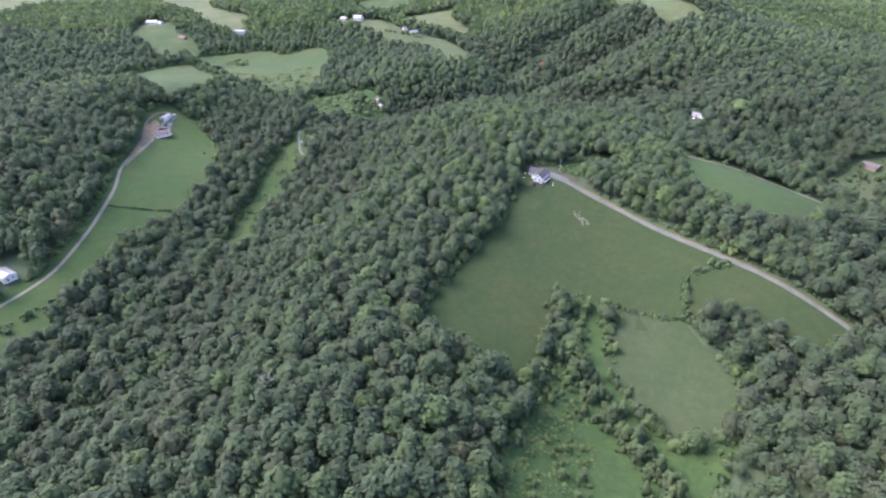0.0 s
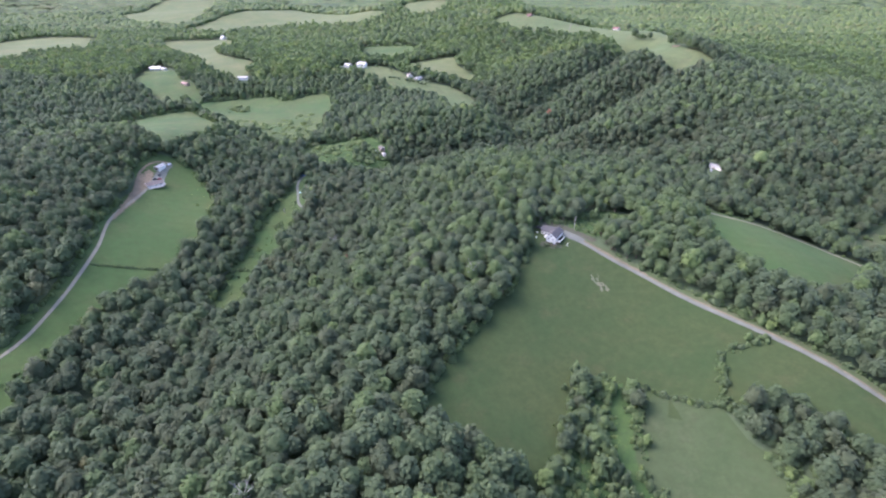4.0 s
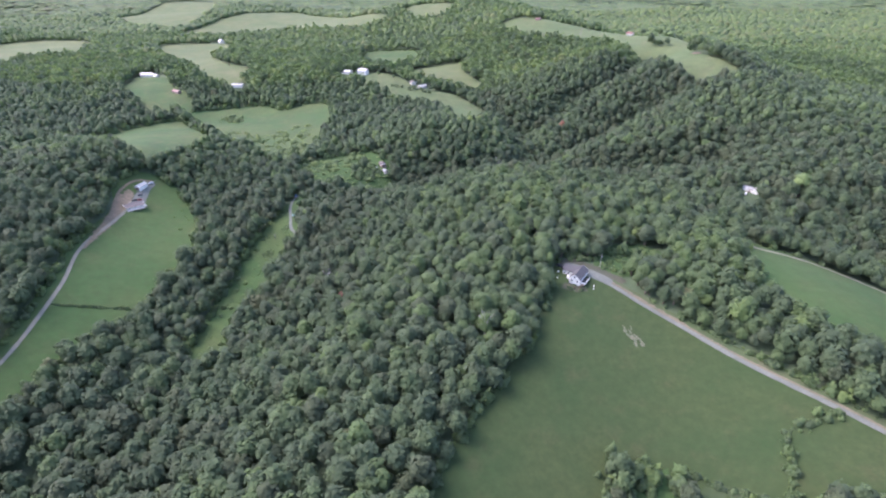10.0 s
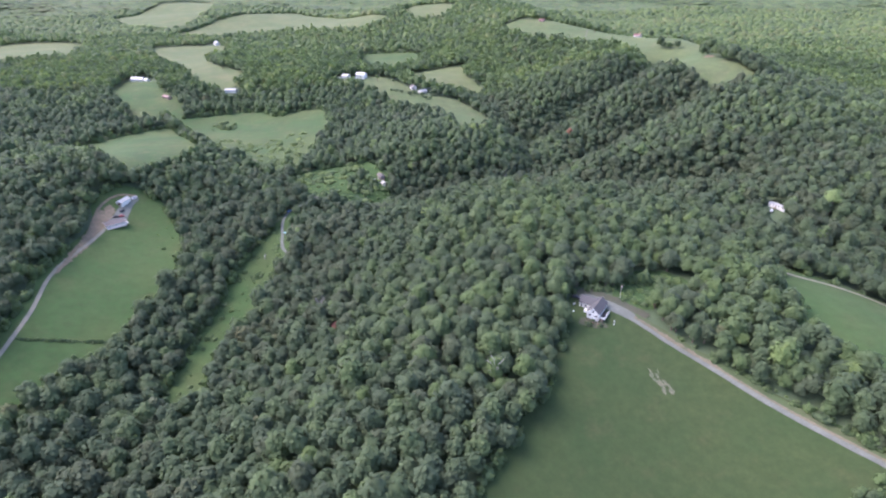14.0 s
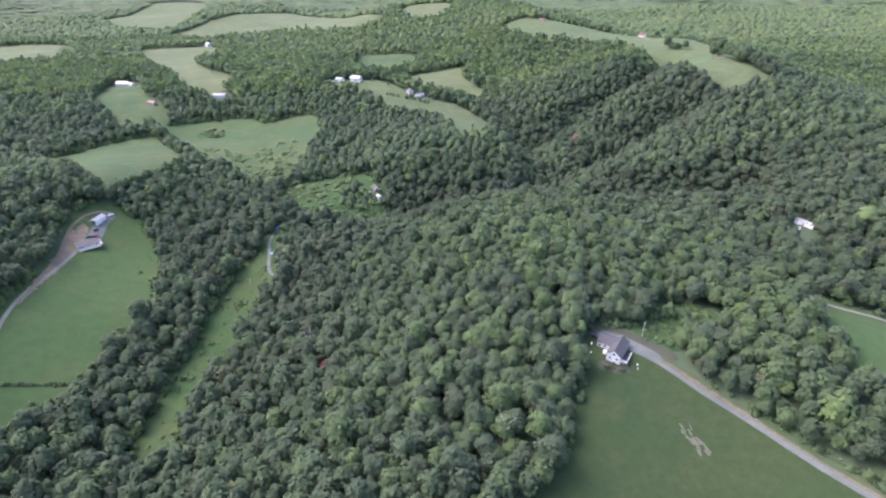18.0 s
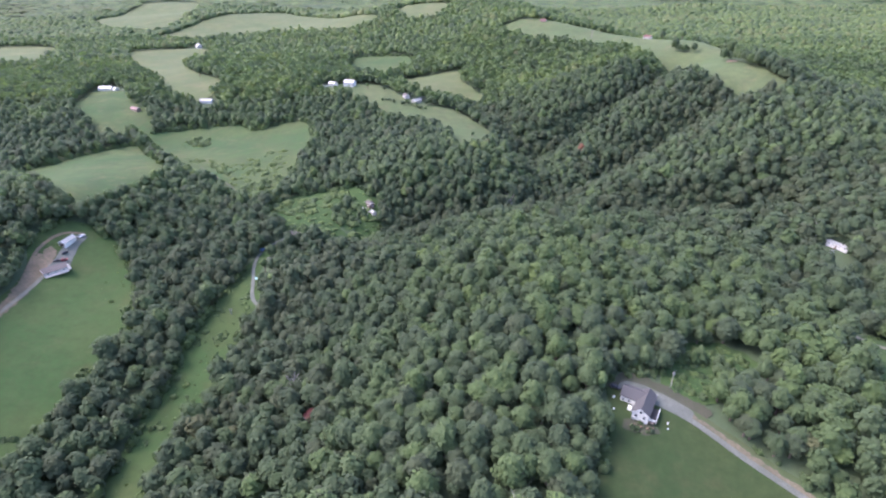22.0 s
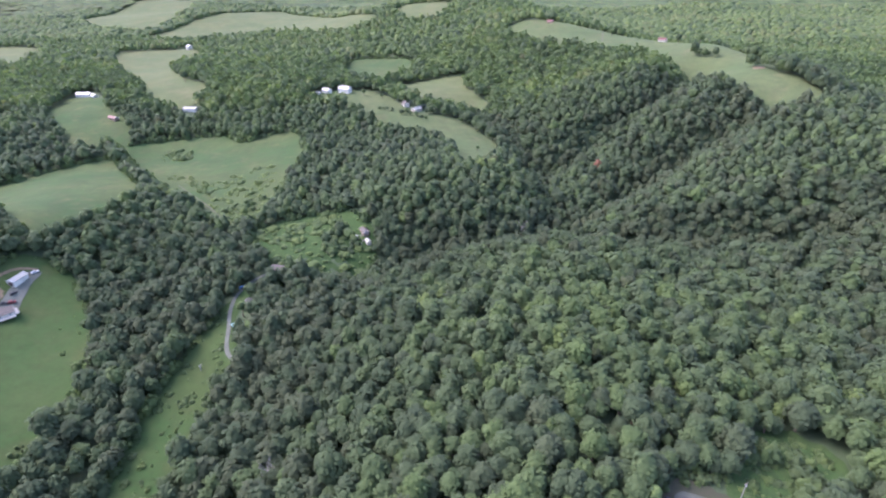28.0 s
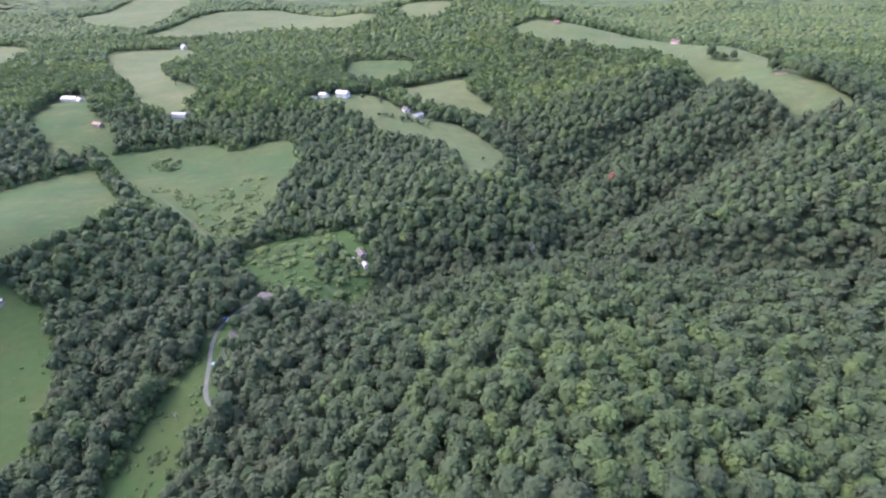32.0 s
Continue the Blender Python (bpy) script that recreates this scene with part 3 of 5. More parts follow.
for i in range(24):
    u, v = streaks.random(), streaks.random()
    x, y = 92.0 + 6.5 * u + 4.6 * (v - 0.5), 333.0 - 14 * u + 2.5 * v
    field("bare_patch", [(x - 0.5, y + 0.9 + v), (x + 0.4, y + 0.8), (x + 1.1, y - 0.6), (x + 0.3, y - 1.2 - u)], M_FAINT, "thin worn streak in the pasture", 0.5, 0.2, 1.0)
field("bare_patch", [(62, 386), (72, 394), (84, 389), (94, 381), (104, 371), (99, 369), (90, 376), (82, 382), (74, 387)], M_SOIL, "dark bare bank behind the house", 1.2, 0.22, 2.2)
field("clay_bank", [(93.6, 371.8), (101.2, 363.4), (109.7, 353.0), (118.2, 343.2), (126.6, 333.6), (125, 332.4), (116, 341.4), (107.8, 351.2), (99.4, 361.6), (92, 369.8)], M_BANK, "scraped tan clay bank beside the drive", 1.2, 0.3, 1.4)
field("gravel_pad", [(66, 385), (70, 388.5), (78, 386), (84, 382), (90, 377.5), (95, 371.5), (91, 367.5), (85, 372), (79, 376), (74, 380)], M_GRAVEL, "grey gravel pad behind the house", 2.0, 0.4, 0.6)
field("lawn", [(57, 356), (59, 370), (61, 384), (70, 389), (90, 377), (78, 366)], M_PASTURE, "mown lawn round the house", 5, 0.18)
field("flower_bed", [(63, 367), (69, 368), (77, 365), (77, 361), (70, 360), (64, 363)], M_SOIL, "dark overgrown flower bed in front of the house", 1.2, 0.24, 2.2)
field("bare_patch", [(336, 890), (343, 902), (350, 896), (346, 886)], M_DIRT, "bare pale earth on the ridge field", 1.5, 1.0, 2.2)

OPEN = [FIELDS[k] for k in FIELDS]
WAYS = [(DRIVE, 5), (WEST_TRACK, 5), (LOOP, 4), (LANE, 3), (ROAD, 6), (TRACK, 5), (YARD_TRACK, 3)]
YARDS = [(75, 375, 11), (-300, 567, 10), (-290, 536, 13), (252, 519, 8), (196, 405, 8), (192, 395, 7), (247, 509, 7), (242, 501, 6), (238, 493, 5), (242, 514, 5), (248, 536, 4), (-77, 641, 11), (-135, 596, 9), (-143, 558, 6), (-153, 574, 4), (-155, 500, 4), (-152, 560, 9), (-150, 551, 8), (-149, 543, 8), (-148, 574, 9), (-140, 586, 9), (-148, 522, 8), (-137, 498, 8), (91, 389, 5), (150, 192, 6), (-290, 292, 13), (367, 428, 12), (148, 719, 8), (-147, 1000, 18), (-174, 1000, 14), (-62, 951, 14), (-48, 933, 14), (-526, 1038, 18), (-423, 922, 12), (-344, 961, 13), (-619, 1595, 24), (198, 445, 7), (138, 765, 5), (135, 753, 7), (132, 743, 5), (-150, 531, 5), (-80, 402, 5.5), (-146.0, 537.5, 5), (-510, 1015, 24), (-500, 1000, 20), (-334, 938, 14), (-160, 965, 18), (-175, 975, 15)]


def clear_of(px, py, margin=2.0):
    """True where a tree may stand."""
    ok = np.ones(px.shape, bool)
    for edge in OPEN:
        e = np.array(edge)
        near = (px > e[:, 0].min() - 9) & (px < e[:, 0].max() + 9) & (py > e[:, 1].min() - 9) & (py < e[:, 1].max() + 9)
        if near.any():
            k = np.where(near)[0]
            bad = inside(px[k], py[k], edge) | (near_line(px[k], py[k], edge + edge[:1]) < margin)
            ok[k[bad]] = False
    for line, d in WAYS:
        ok &= near_line(px, py, curve_through(line, 12)) > d
    for x, y, r in YARDS:
        ok &= np.hypot(px - x, py - y) > r
    return ok


# ---- trees ----
rng = np.random.default_rng(5)


def ico(level):
    bm = bmesh.new()
    bmesh.ops.create_icosphere(bm, subdivisions=level, radius=1)
    bm.verts.ensure_lookup_table()
    v = np.array([w.co[:] for w in bm.verts])
    f = np.array([[w.index for w in g.verts] for g in bm.faces])
    bm.free()
    return v, f


ICO = {n: ico(n) for n in (1, 2, 3)}


def clump(level, centre, radii, rough, seed, floor=-0.5):
    """An uneven leafy clump: a rough round mass, open underneath."""
    v, f = ICO[level]
    k = np.array([1 + rough * noise.noise((p[0] * 1.9 + seed, p[1] * 1.9, p[2] * 1.9 - seed)) + rough * 0.6 * noise.noise((p[0] * 4.5, p[1] * 4.5 + seed, p[2] * 4.5)) for p in v])
    f = f[v[f][:, :, 2].mean(1) > floor]
    used = np.unique(f)
    back = np.zeros(len(v), int)
    back[used] = np.arange(len(used))
    return (v * k[:, None] * np.array(radii) + np.array(centre))[used], back[f]


def tufts(count, size, centres, radii, seed):
    """Small leaf sprays, as bent four-cornered blades, over the outside of the clumps."""
    r = np.random.default_rng(seed)
    verts, faces = [], []
    for i in range(count):
        j = 0 if r.random() < 0.3 else r.integers(len(centres))
        d = r.normal(size=3)
        d[2] = abs(d[2]) * 0.9 - 0.1
        d /= np.linalg.norm(d)
        c = np.array(centres[j]) + d * np.array(radii[j]) * r.uniform(0.9, 1.06)
        nrm = d + np.array((0, 0, 0.25)) + r.normal(size=3) * 0.5
        nrm /= np.linalg.norm(nrm)
        a = np.cross(nrm, r.normal(size=3))
        a /= np.linalg.norm(a)
        b = np.cross(nrm, a)
        s = size * r.uniform(0.6, 1.3)
        o = len(verts)
        verts += [c + a * s * 0.6, c + b * s * 0.45 - nrm * s * 0.15, c - a * s * 0.6 - nrm * s * 0.1, c - b * s * 0.45 - nrm * s * 0.15]
        faces += [(o, o + 1, o + 2), (o, o + 2, o + 3)]
    return np.array(verts), np.array(faces)


def crown(level, lobes, leaf_count, seed, tall=1.0, rough=0.28, leaf=0.3):
    """A broadleaf crown one metre in radius, its base at z = 0: clumps round a core, and sprays of leaves."""
    r = np.random.default_rng(seed)
    centres, radii = [(0, 0, 0.72 * tall)], [(0.88, 0.88, 0.86 * tall)]
    for i in range(lobes - 1):
        a = i * 2.4 + r.uniform(-0.4, 0.4)
        e = -0.15 + 1.5 * ((i + 0.5) / max(1, lobes - 1)) + r.uniform(-0.12, 0.12)
        s = r.uniform(0.26, 0.4)
        out = r.uniform(0.66, 0.82)
        centres.append((out * math.cos(e) * math.cos(a), out * math.cos(e) * math.sin(a), (0.72 + 0.8 * math.sin(e)) * tall))
        radii.append((s, s, s * r.uniform(0.75, 1.0)))
    v, f = clump(level, (0, 0, 0.66 * tall), (0.76, 0.76, 0.74 * tall), rough, seed * 7.3)
    if leaf_count:
        w, g = tufts(leaf_count, leaf, centres, radii, seed)
        v, f = np.concatenate([v, w]), np.concatenate([f, g + len(v)])
    return v, f


def dome(level, lobes, sprays, seed, tall=1.0, leaf=0.2, floor=-0.3):
    """A full crown one metre in radius: a core drawn over many lobes, thatched all over with bent sprays of leaves."""
    r = np.random.default_rng(seed)
    core = np.array((0, 0, 0.6 * tall))
    centres, radii = [core], [0.66]
    for i in range(lobes):
        a = i * 2.4 + r.uniform(-0.5, 0.5)
        e = -0.35 + 1.85 * ((i + 0.5) / lobes) + r.uniform(-0.15, 0.15)
        s, out = r.uniform(0.24, 0.4), r.uniform(0.5, 0.72)
        centres.append(core + out * np.array((math.cos(e) * math.cos(a), math.cos(e) * math.sin(a), math.sin(e) * tall)))
        radii.append(s)

    def skin(d):
        """How far the lobes reach along each direction."""
        far = np.full(len(d), 0.62)
        for c, s in zip(centres, radii):
            m = d @ (c - core)
            disc = s * s - ((c - core) @ (c - core) - m * m)
            far = np.maximum(far, np.where(disc > 0, m + np.sqrt(np.maximum(disc, 0)), 0))
        return far

    v, f = ICO[level]
    f = f[v[f][:, :, 2].mean(1) > floor]
    used = np.unique(f)
    back = np.zeros(len(v), int)
    back[used] = np.arange(len(used))
    v, f = v[used], back[f]
    d = v * np.array((1, 1, tall))
    d /= np.linalg.norm(d, axis=1)[:, None]
    v = core + d * (skin(d) * (1 + r.normal(0, 0.05, len(d))))[:, None] * 0.76
    d = r.normal(size=(sprays, 3))
    d[:, 2] = np.abs(d[:, 2]) - 0.3
    d /= np.linalg.norm(d, axis=1)[:, None]
    c = core + d * (skin(d) * r.uniform(0.76, 0.9, sprays))[:, None]
    nrm = d + (0, 0, 0.3) + r.normal(size=(sprays, 3)) * 0.3
    nrm /= np.linalg.norm(nrm, axis=1)[:, None]
    p = np.cross(nrm, r.normal(size=(sprays, 3)))
    p /= np.linalg.norm(p, axis=1)[:, None]
    q = np.cross(nrm, p)
    s = (leaf * r.uniform(0.65, 1.3, sprays))[:, None]
    w = np.stack([c + p * s * 0.65, c + q * s * 0.5 - nrm * s * 0.22, c - p * s * 0.65 - nrm * s * 0.12, c - q * s * 0.5 - nrm * s * 0.22], 1).reshape(-1, 3)
    o = len(v) + 4 * np.arange(sprays)[:, None]
    g = np.concatenate([o + (0, 1, 2), o + (0, 2, 3)])
    return np.concatenate([v, w]), np.concatenate([f, g])


def joined(name, kinds, places, mat):
    """One mesh of many crowns. places: x, y, z, radius, height factor, turn, tint."""
    which = rng.integers(len(kinds), size=len(places))
    V, F, T, o = [], [], [], 0
    for k, (v, f) in enumerate(kinds):
        p = places[which == k]
        if not len(p):
            continue
        c, s = np.cos(p[:, 5])[:, None], np.sin(p[:, 5])[:, None]
        x = (v[None, :, 0] * c - v[None, :, 1] * s) * p[:, 3:4] + p[:, 0:1]
        y = (v[None, :, 0] * s + v[None, :, 1] * c) * p[:, 3:4] + p[:, 1:2]
        z = v[None, :, 2] * p[:, 3:4] * p[:, 4:5] + p[:, 2:3]
        V.append(np.stack([x, y, z], -1).reshape(-1, 3))
        F.append((f[None] + (np.arange(len(p)) * len(v))[:, None, None] + o).reshape(-1, 3))
        T.append(np.repeat(p[:, 6], len(v)))
        o += len(p) * len(v)
    V, F, T = np.concatenate(V), np.concatenate(F), np.concatenate(T)
    me = bpy.data.meshes.new(name)
    me.vertices.add(len(V))
    me.vertices.foreach_set("co", V.astype(np.float32).ravel())
    me.loops.add(F.size)
    me.loops.foreach_set("vertex_index", F.astype(np.int32).ravel())
    me.polygons.add(len(F))
    me.polygons.foreach_set("loop_start", np.arange(0, F.size, 3, dtype=np.int32))
    me.update(calc_edges=True)
    at = me.attributes.new("tint", "FLOAT", "POINT")
    at.data.foreach_set("value", T.astype(np.float32))
    me.materials.append(mat)
    me.shade_smooth()
    return new(name, me)


def patches(x, y):
    """Slow change of the woodland's mix from stand to stand, 0 to 1."""
    return 0.5 + 0.25 * np.sin(x / 61 + 1.3 * np.sin(y / 83)) + 0.25 * np.sin(y / 47 - 0.8 * np.sin(x / 39))


HOLLOW_SHADE = [(-120, 390), (-105, 450), (-108, 510), (-85, 555), (-45, 592)]      # line along the foot of the knoll where shade is tinted in


# stands of own mix plus painted relief shade: x, y, half-widths, lighter (+) or darker (-) leaves
STANDS = [(45, 470, 150, 105, 0.2), (-30, 270, 110, 110, 0.08), (130, 360, 90, 60, 0.12), (240, 790, 170, 150, -0.12), (-215, 440, 48, 150, -0.1), (20, 655, 190, 45, -0.1)]


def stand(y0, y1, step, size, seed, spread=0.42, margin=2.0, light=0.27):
    """Places for trees in the seen wedge between two distances; light is their mean leaf tint, raised for haze."""
    r = np.random.default_rng(seed)
    half = 0.86 * (0.88 * y1 + 85) + 40
    px, py = np.meshgrid(np.arange(-half, half, step), np.arange(y0, y1, step * 0.9))
    px = px + (np.arange(px.shape[0]) % 2)[:, None] * step * 0.5
    px, py = px.ravel(), py.ravel()
    px, py = px + r.uniform(-spread, spread, px.size) * step, py + r.uniform(-spread, spread, px.size) * step
    keep = np.abs(px) < 0.86 * (0.88 * np.maximum(py, 60) + 85) + 12
    px, py = px[keep], py[keep]
    ok = clear_of(px, py, margin)
    px, py = px[ok], py[ok]
    n = px.size
    rad = size * np.clip(r.lognormal(0, 0.2, n), 0.65, 1.5)
    # shade of valley folds and knoll foot, darkened into the leaf tint
    shade_dist = np.minimum.reduce([near_line(px, py, line) for line in (*[q for q, _, _ in CREASES], HOLLOW_SHADE)])
    # holds the knoll's painted brightness and the dimmed slope behind, besides the mix
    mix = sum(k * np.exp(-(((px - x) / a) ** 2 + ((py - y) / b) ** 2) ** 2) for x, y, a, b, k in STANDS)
    tint = np.clip(0.24 * patches(px, py) + mix - 0.2 * np.exp(-(shade_dist / 26) ** 2) + r.normal(light, 0.17, n), 0.0, 0.97)
    tint[r.random(n) < 0.0015] = 1.0
    base = ground_z(px, py)
    return np.stack([px, py, base, rad, r.uniform(0.85, 1.2, n), r.uniform(0, 6.28, n), tint], -1), r


near_kinds = [dome(1, 13 + s % 4, 190, s, 1.05 + 0.14 * (s % 4), 0.215) for s in range(1, 15)]
mid_kinds = [dome(1, 11, 100, s, 1.05 + 0.15 * (s % 3), 0.29) for s in range(11, 19)]
hill_kinds = [dome(1, 8, 44, s, 1.05 + 0.15 * (s % 3), 0.4) for s in range(61, 67)]
far_kinds = [(v, f) for v, f in (crown(1, 5, 16, s, 1.0, 0.5, leaf=0.58) for s in range(21, 26))]
edge_kinds = [crown(1, 4, 3, s, 1.0, 0.6, leaf=0.75) for s in range(51, 55)]
tiny_kinds = [(v * (1.6, 1.6, 1.1), f) for v, f in (crown(1, 1, 0, s, 1.0, 0.6) for s in range(31, 35))]
speck_kinds = [(v * (1.6, 1.6, 1.0), f) for v, f in (clump(1, (0, 0, 0.3), (1, 1, 0.9), 0.6, s, 0.15) for s in (41.0, 43.0, 47.0))]

# mean leaf tint climbs with distance: haze put into the leaf colour
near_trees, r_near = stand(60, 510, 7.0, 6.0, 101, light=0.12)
near_trees[:, 2] += near_trees[:, 3] * 0.22
# the woods close to the house and on the knoll's near flank are kept as single trees
single = (np.hypot((near_trees[:, 0] - 45) / 1.2, near_trees[:, 1] - 385) < 78)
pick = np.where(single)[0][:300]
singles = near_trees[pick]
rest = np.delete(near_trees, pick, 0)
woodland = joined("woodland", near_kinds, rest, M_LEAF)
tagged(woodland, "dense summer broadleaf woodland of rounded dark green crowns", "woodland", kind="stuff")
mid_trees, _ = stand(510, 650, 7.0, 6.0, 102, light=0.15)
mid_trees[:, 2] += mid_trees[:, 3] * 0.22
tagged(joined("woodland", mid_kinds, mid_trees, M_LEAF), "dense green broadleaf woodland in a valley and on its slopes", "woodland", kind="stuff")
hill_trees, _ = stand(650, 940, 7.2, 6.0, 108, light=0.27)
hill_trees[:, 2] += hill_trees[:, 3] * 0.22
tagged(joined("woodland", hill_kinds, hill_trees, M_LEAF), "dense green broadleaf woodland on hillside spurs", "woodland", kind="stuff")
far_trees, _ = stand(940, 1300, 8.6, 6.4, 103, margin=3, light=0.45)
far_trees[:, 2] += far_trees[:, 3] * 0.4
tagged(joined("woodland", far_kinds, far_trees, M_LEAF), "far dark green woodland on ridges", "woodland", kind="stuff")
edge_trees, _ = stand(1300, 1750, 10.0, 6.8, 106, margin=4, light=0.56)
edge_trees[:, 2] += edge_trees[:, 3] * 0.3
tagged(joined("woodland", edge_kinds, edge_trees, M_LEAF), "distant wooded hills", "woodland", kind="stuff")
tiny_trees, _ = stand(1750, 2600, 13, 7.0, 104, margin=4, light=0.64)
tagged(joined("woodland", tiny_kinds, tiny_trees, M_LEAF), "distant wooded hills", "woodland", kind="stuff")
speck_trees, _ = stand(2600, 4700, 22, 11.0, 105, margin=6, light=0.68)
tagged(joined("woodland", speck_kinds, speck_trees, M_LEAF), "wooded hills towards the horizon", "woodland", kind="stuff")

# the woods go on round and behind the start
r_back = np.random.default_rng(107)
bx, by = np.meshgrid(np.arange(-430, 430, 8.6), np.arange(-150, 330, 7.8))
bx, by = bx.ravel() + r_back.uniform(-3, 3, bx.size), by.ravel() + r_back.uniform(-3, 3, by.size)
seen = (by > 58) & (np.abs(bx) < 0.86 * (0.88 * np.maximum(by, 60) + 85) + 14)
bx, by = bx[~seen], by[~seen]
ok = clear_of(bx, by)
bx, by = bx[ok], by[ok]
n = bx.size
rad = 5.4 * np.clip(r_back.lognormal(0, 0.22, n), 0.6, 1.6)
behind = np.stack([bx, by, ground_z(bx, by) + 0.4 * rad, rad, r_back.uniform(0.85, 1.2, n), r_back.uniform(0, 6.28, n), np.clip(0.3 * patches(bx, by) + r_back.normal(0.27, 0.17, n), 0, 0.97)], -1)
tagged(joined("woodland", edge_kinds, behind, M_LEAF), "dense broadleaf woodland round the meadows", "woodland", kind="stuff")


def limb(bm, a, b, ra, rb, sides=6):
    a, b = Vector(a), Vector(b)
    q = (b - a).to_track_quat("Z", "Y")
    rings = [[bm.verts.new(p + q @ Vector((r * math.cos(6.283 * i / sides), r * math.sin(6.283 * i / sides), 0))) for i in range(sides)] for p, r in ((a, ra), (b, rb))]
    for i in range(sides):
        bm.faces.new((rings[0][i], rings[0][(i + 1) % sides], rings[1][(i + 1) % sides], rings[1][i]))


def trunk_mesh(seed, mat, reach=1.0):
    """A tapered trunk two metres high below a crown one metre in radius, with limbs into the crown."""
    r = np.random.default_rng(seed)
    bm = bmesh.new()
    lean = r.uniform(-0.05, 0.05, 2)
    limb(bm, (0, 0, -1.1), (lean[0], lean[1], 0.1), 0.11, 0.075)
    limb(bm, (lean[0], lean[1], 0.1), (lean[0] * 2, lean[1] * 2, 0.9), 0.075, 0.03)
    for i in range(5):
        a = i * 1.26 + r.uniform(-0.3, 0.3)
        limb(bm, (lean[0], lean[1], 0.0 + 0.12 * i), (0.55 * reach * math.cos(a), 0.55 * reach * math.sin(a), 0.5 + 0.16 * i), 0.04, 0.012, 5)
    return from_bm("trunk", bm, mat)


TREES = []
for s in range(6):
    v, f = dome(2, 16, 330, 60 + s, 1.05 + 0.14 * (s % 4), 0.17)
    TREES.append((mesh("crown", v, f, M_LEAF_ONE, True), trunk_mesh(70 + s, M_BARK)))


def tree(x, y, z, radius, tall, turn, k, label, group):
    ob = new("tree")
    tagged(ob, label, "tree", group)
    ob.matrix_world = Matrix.LocRotScale((x, y, z), Euler((0, 0, turn)), (radius, radius, radius * tall))
    part("trunk", TREES[k][1], ob)
    part("crown", TREES[k][0], ob)
    return ob


for i, (x, y, z, rad, tall, turn, tint) in enumerate(singles):
    tree(x, y, z, rad, tall, turn, i % 6, "broadleaf tree with a full rounded green crown in dense woodland" if tint < 0.7 else "broadleaf tree with a pale yellow-green crown in dense woodland", "trees round the house")


# ---- buildings ----
def prism(bm, pts, y0, y1):
    a = [bm.verts.new((x, y0, z)) for x, z in pts]
    b = [bm.verts.new((x, y1, z)) for x, z in pts]
    n = len(pts)
    bm.faces.new(a)
    bm.faces.new(b[::-1])
    for i in range(n):
        bm.faces.new((a[i], b[i], b[(i + 1) % n], a[(i + 1) % n]))


def window(parent, x, y, z, w, h, face):
    """A framed window on a wall; face: the way it looks, along x or y."""
    along_x = face in "xX"
    s = -1 if face in "xy" else 1
    def bx(name, dx, dz, sx, sz, depth, out, mat, par):
        c = (x + s * out, y + dx, z + dz) if along_x else (x + dx, y + s * out, z + dz)
        d = (depth, sx, sz) if along_x else (sx, depth, sz)
        return box(name, *c, *d, mat, par)
    win = bx("window", 0, 0, w + 0.2, h + 0.2, 0.08, 0.02, M_TRIM, parent)
    for dx in (-0.25 * w, 0.25 * w):
        bx("pane", dx, 0, w * 0.46, h * 0.92, 0.05, 0.05, M_GLASS, win)
    bx("sill", 0, -h / 2 - 0.13, w + 0.3, 0.06, 0.16, 0.08, M_TRIM, win)
    return win


def gable_block(parent, w, d, h, rise, wall_mat, roof_mat, x=0.0, y=0.0, over=0.45, z=0.0):
    """Walls with two gables and a two-sided roof; the ridge runs along y."""
    bm = bmesh.new()
    prism(bm, [(x - w / 2, z - 1.2), (x + w / 2, z - 1.2), (x + w / 2, z + h), (x, z + h + rise), (x - w / 2, z + h)], y - d / 2, y + d / 2)
    part("wall", from_bm("wall", bm, wall_mat), parent)
    k = rise / (w / 2)
    for s in (-1, 1):
        e = w / 2 + over
        bm = bmesh.new()
        prism(bm, [(x, z + h + rise + 0.02), (x + s * e, z + h + rise - k * e + 0.02), (x + s * e, z + h + rise - k * e + 0.2), (x, z + h + rise + 0.22)], y - d / 2 - over, y + d / 2 + over)
        part("roof_slope", from_bm("roof_slope", bm, roof_mat), parent)
        for yy in (y - d / 2 - over - 0.03, y + d / 2 + over + 0.03):
            bm = bmesh.new()
            prism(bm, [(x, z + h + rise - 0.12), (x + s * e, z + h + rise - k * e - 0.12), (x + s * e, z + h + rise - k * e + 0.17), (x, z + h + rise + 0.19)], yy - 0.05, yy + 0.05)
            part("bargeboard", from_bm("bargeboard", bm, M_TRIM), parent)
    ridge = bmesh.new()
    prism(ridge, [(x - 0.2, z + h + rise + 0.15), (x, z + h + rise + 0.28), (x + 0.2, z + h + rise + 0.15)], y - d / 2 - over, y + d / 2 + over)
    part("ridge_cap", from_bm("ridge_cap", ridge, roof_mat), parent)


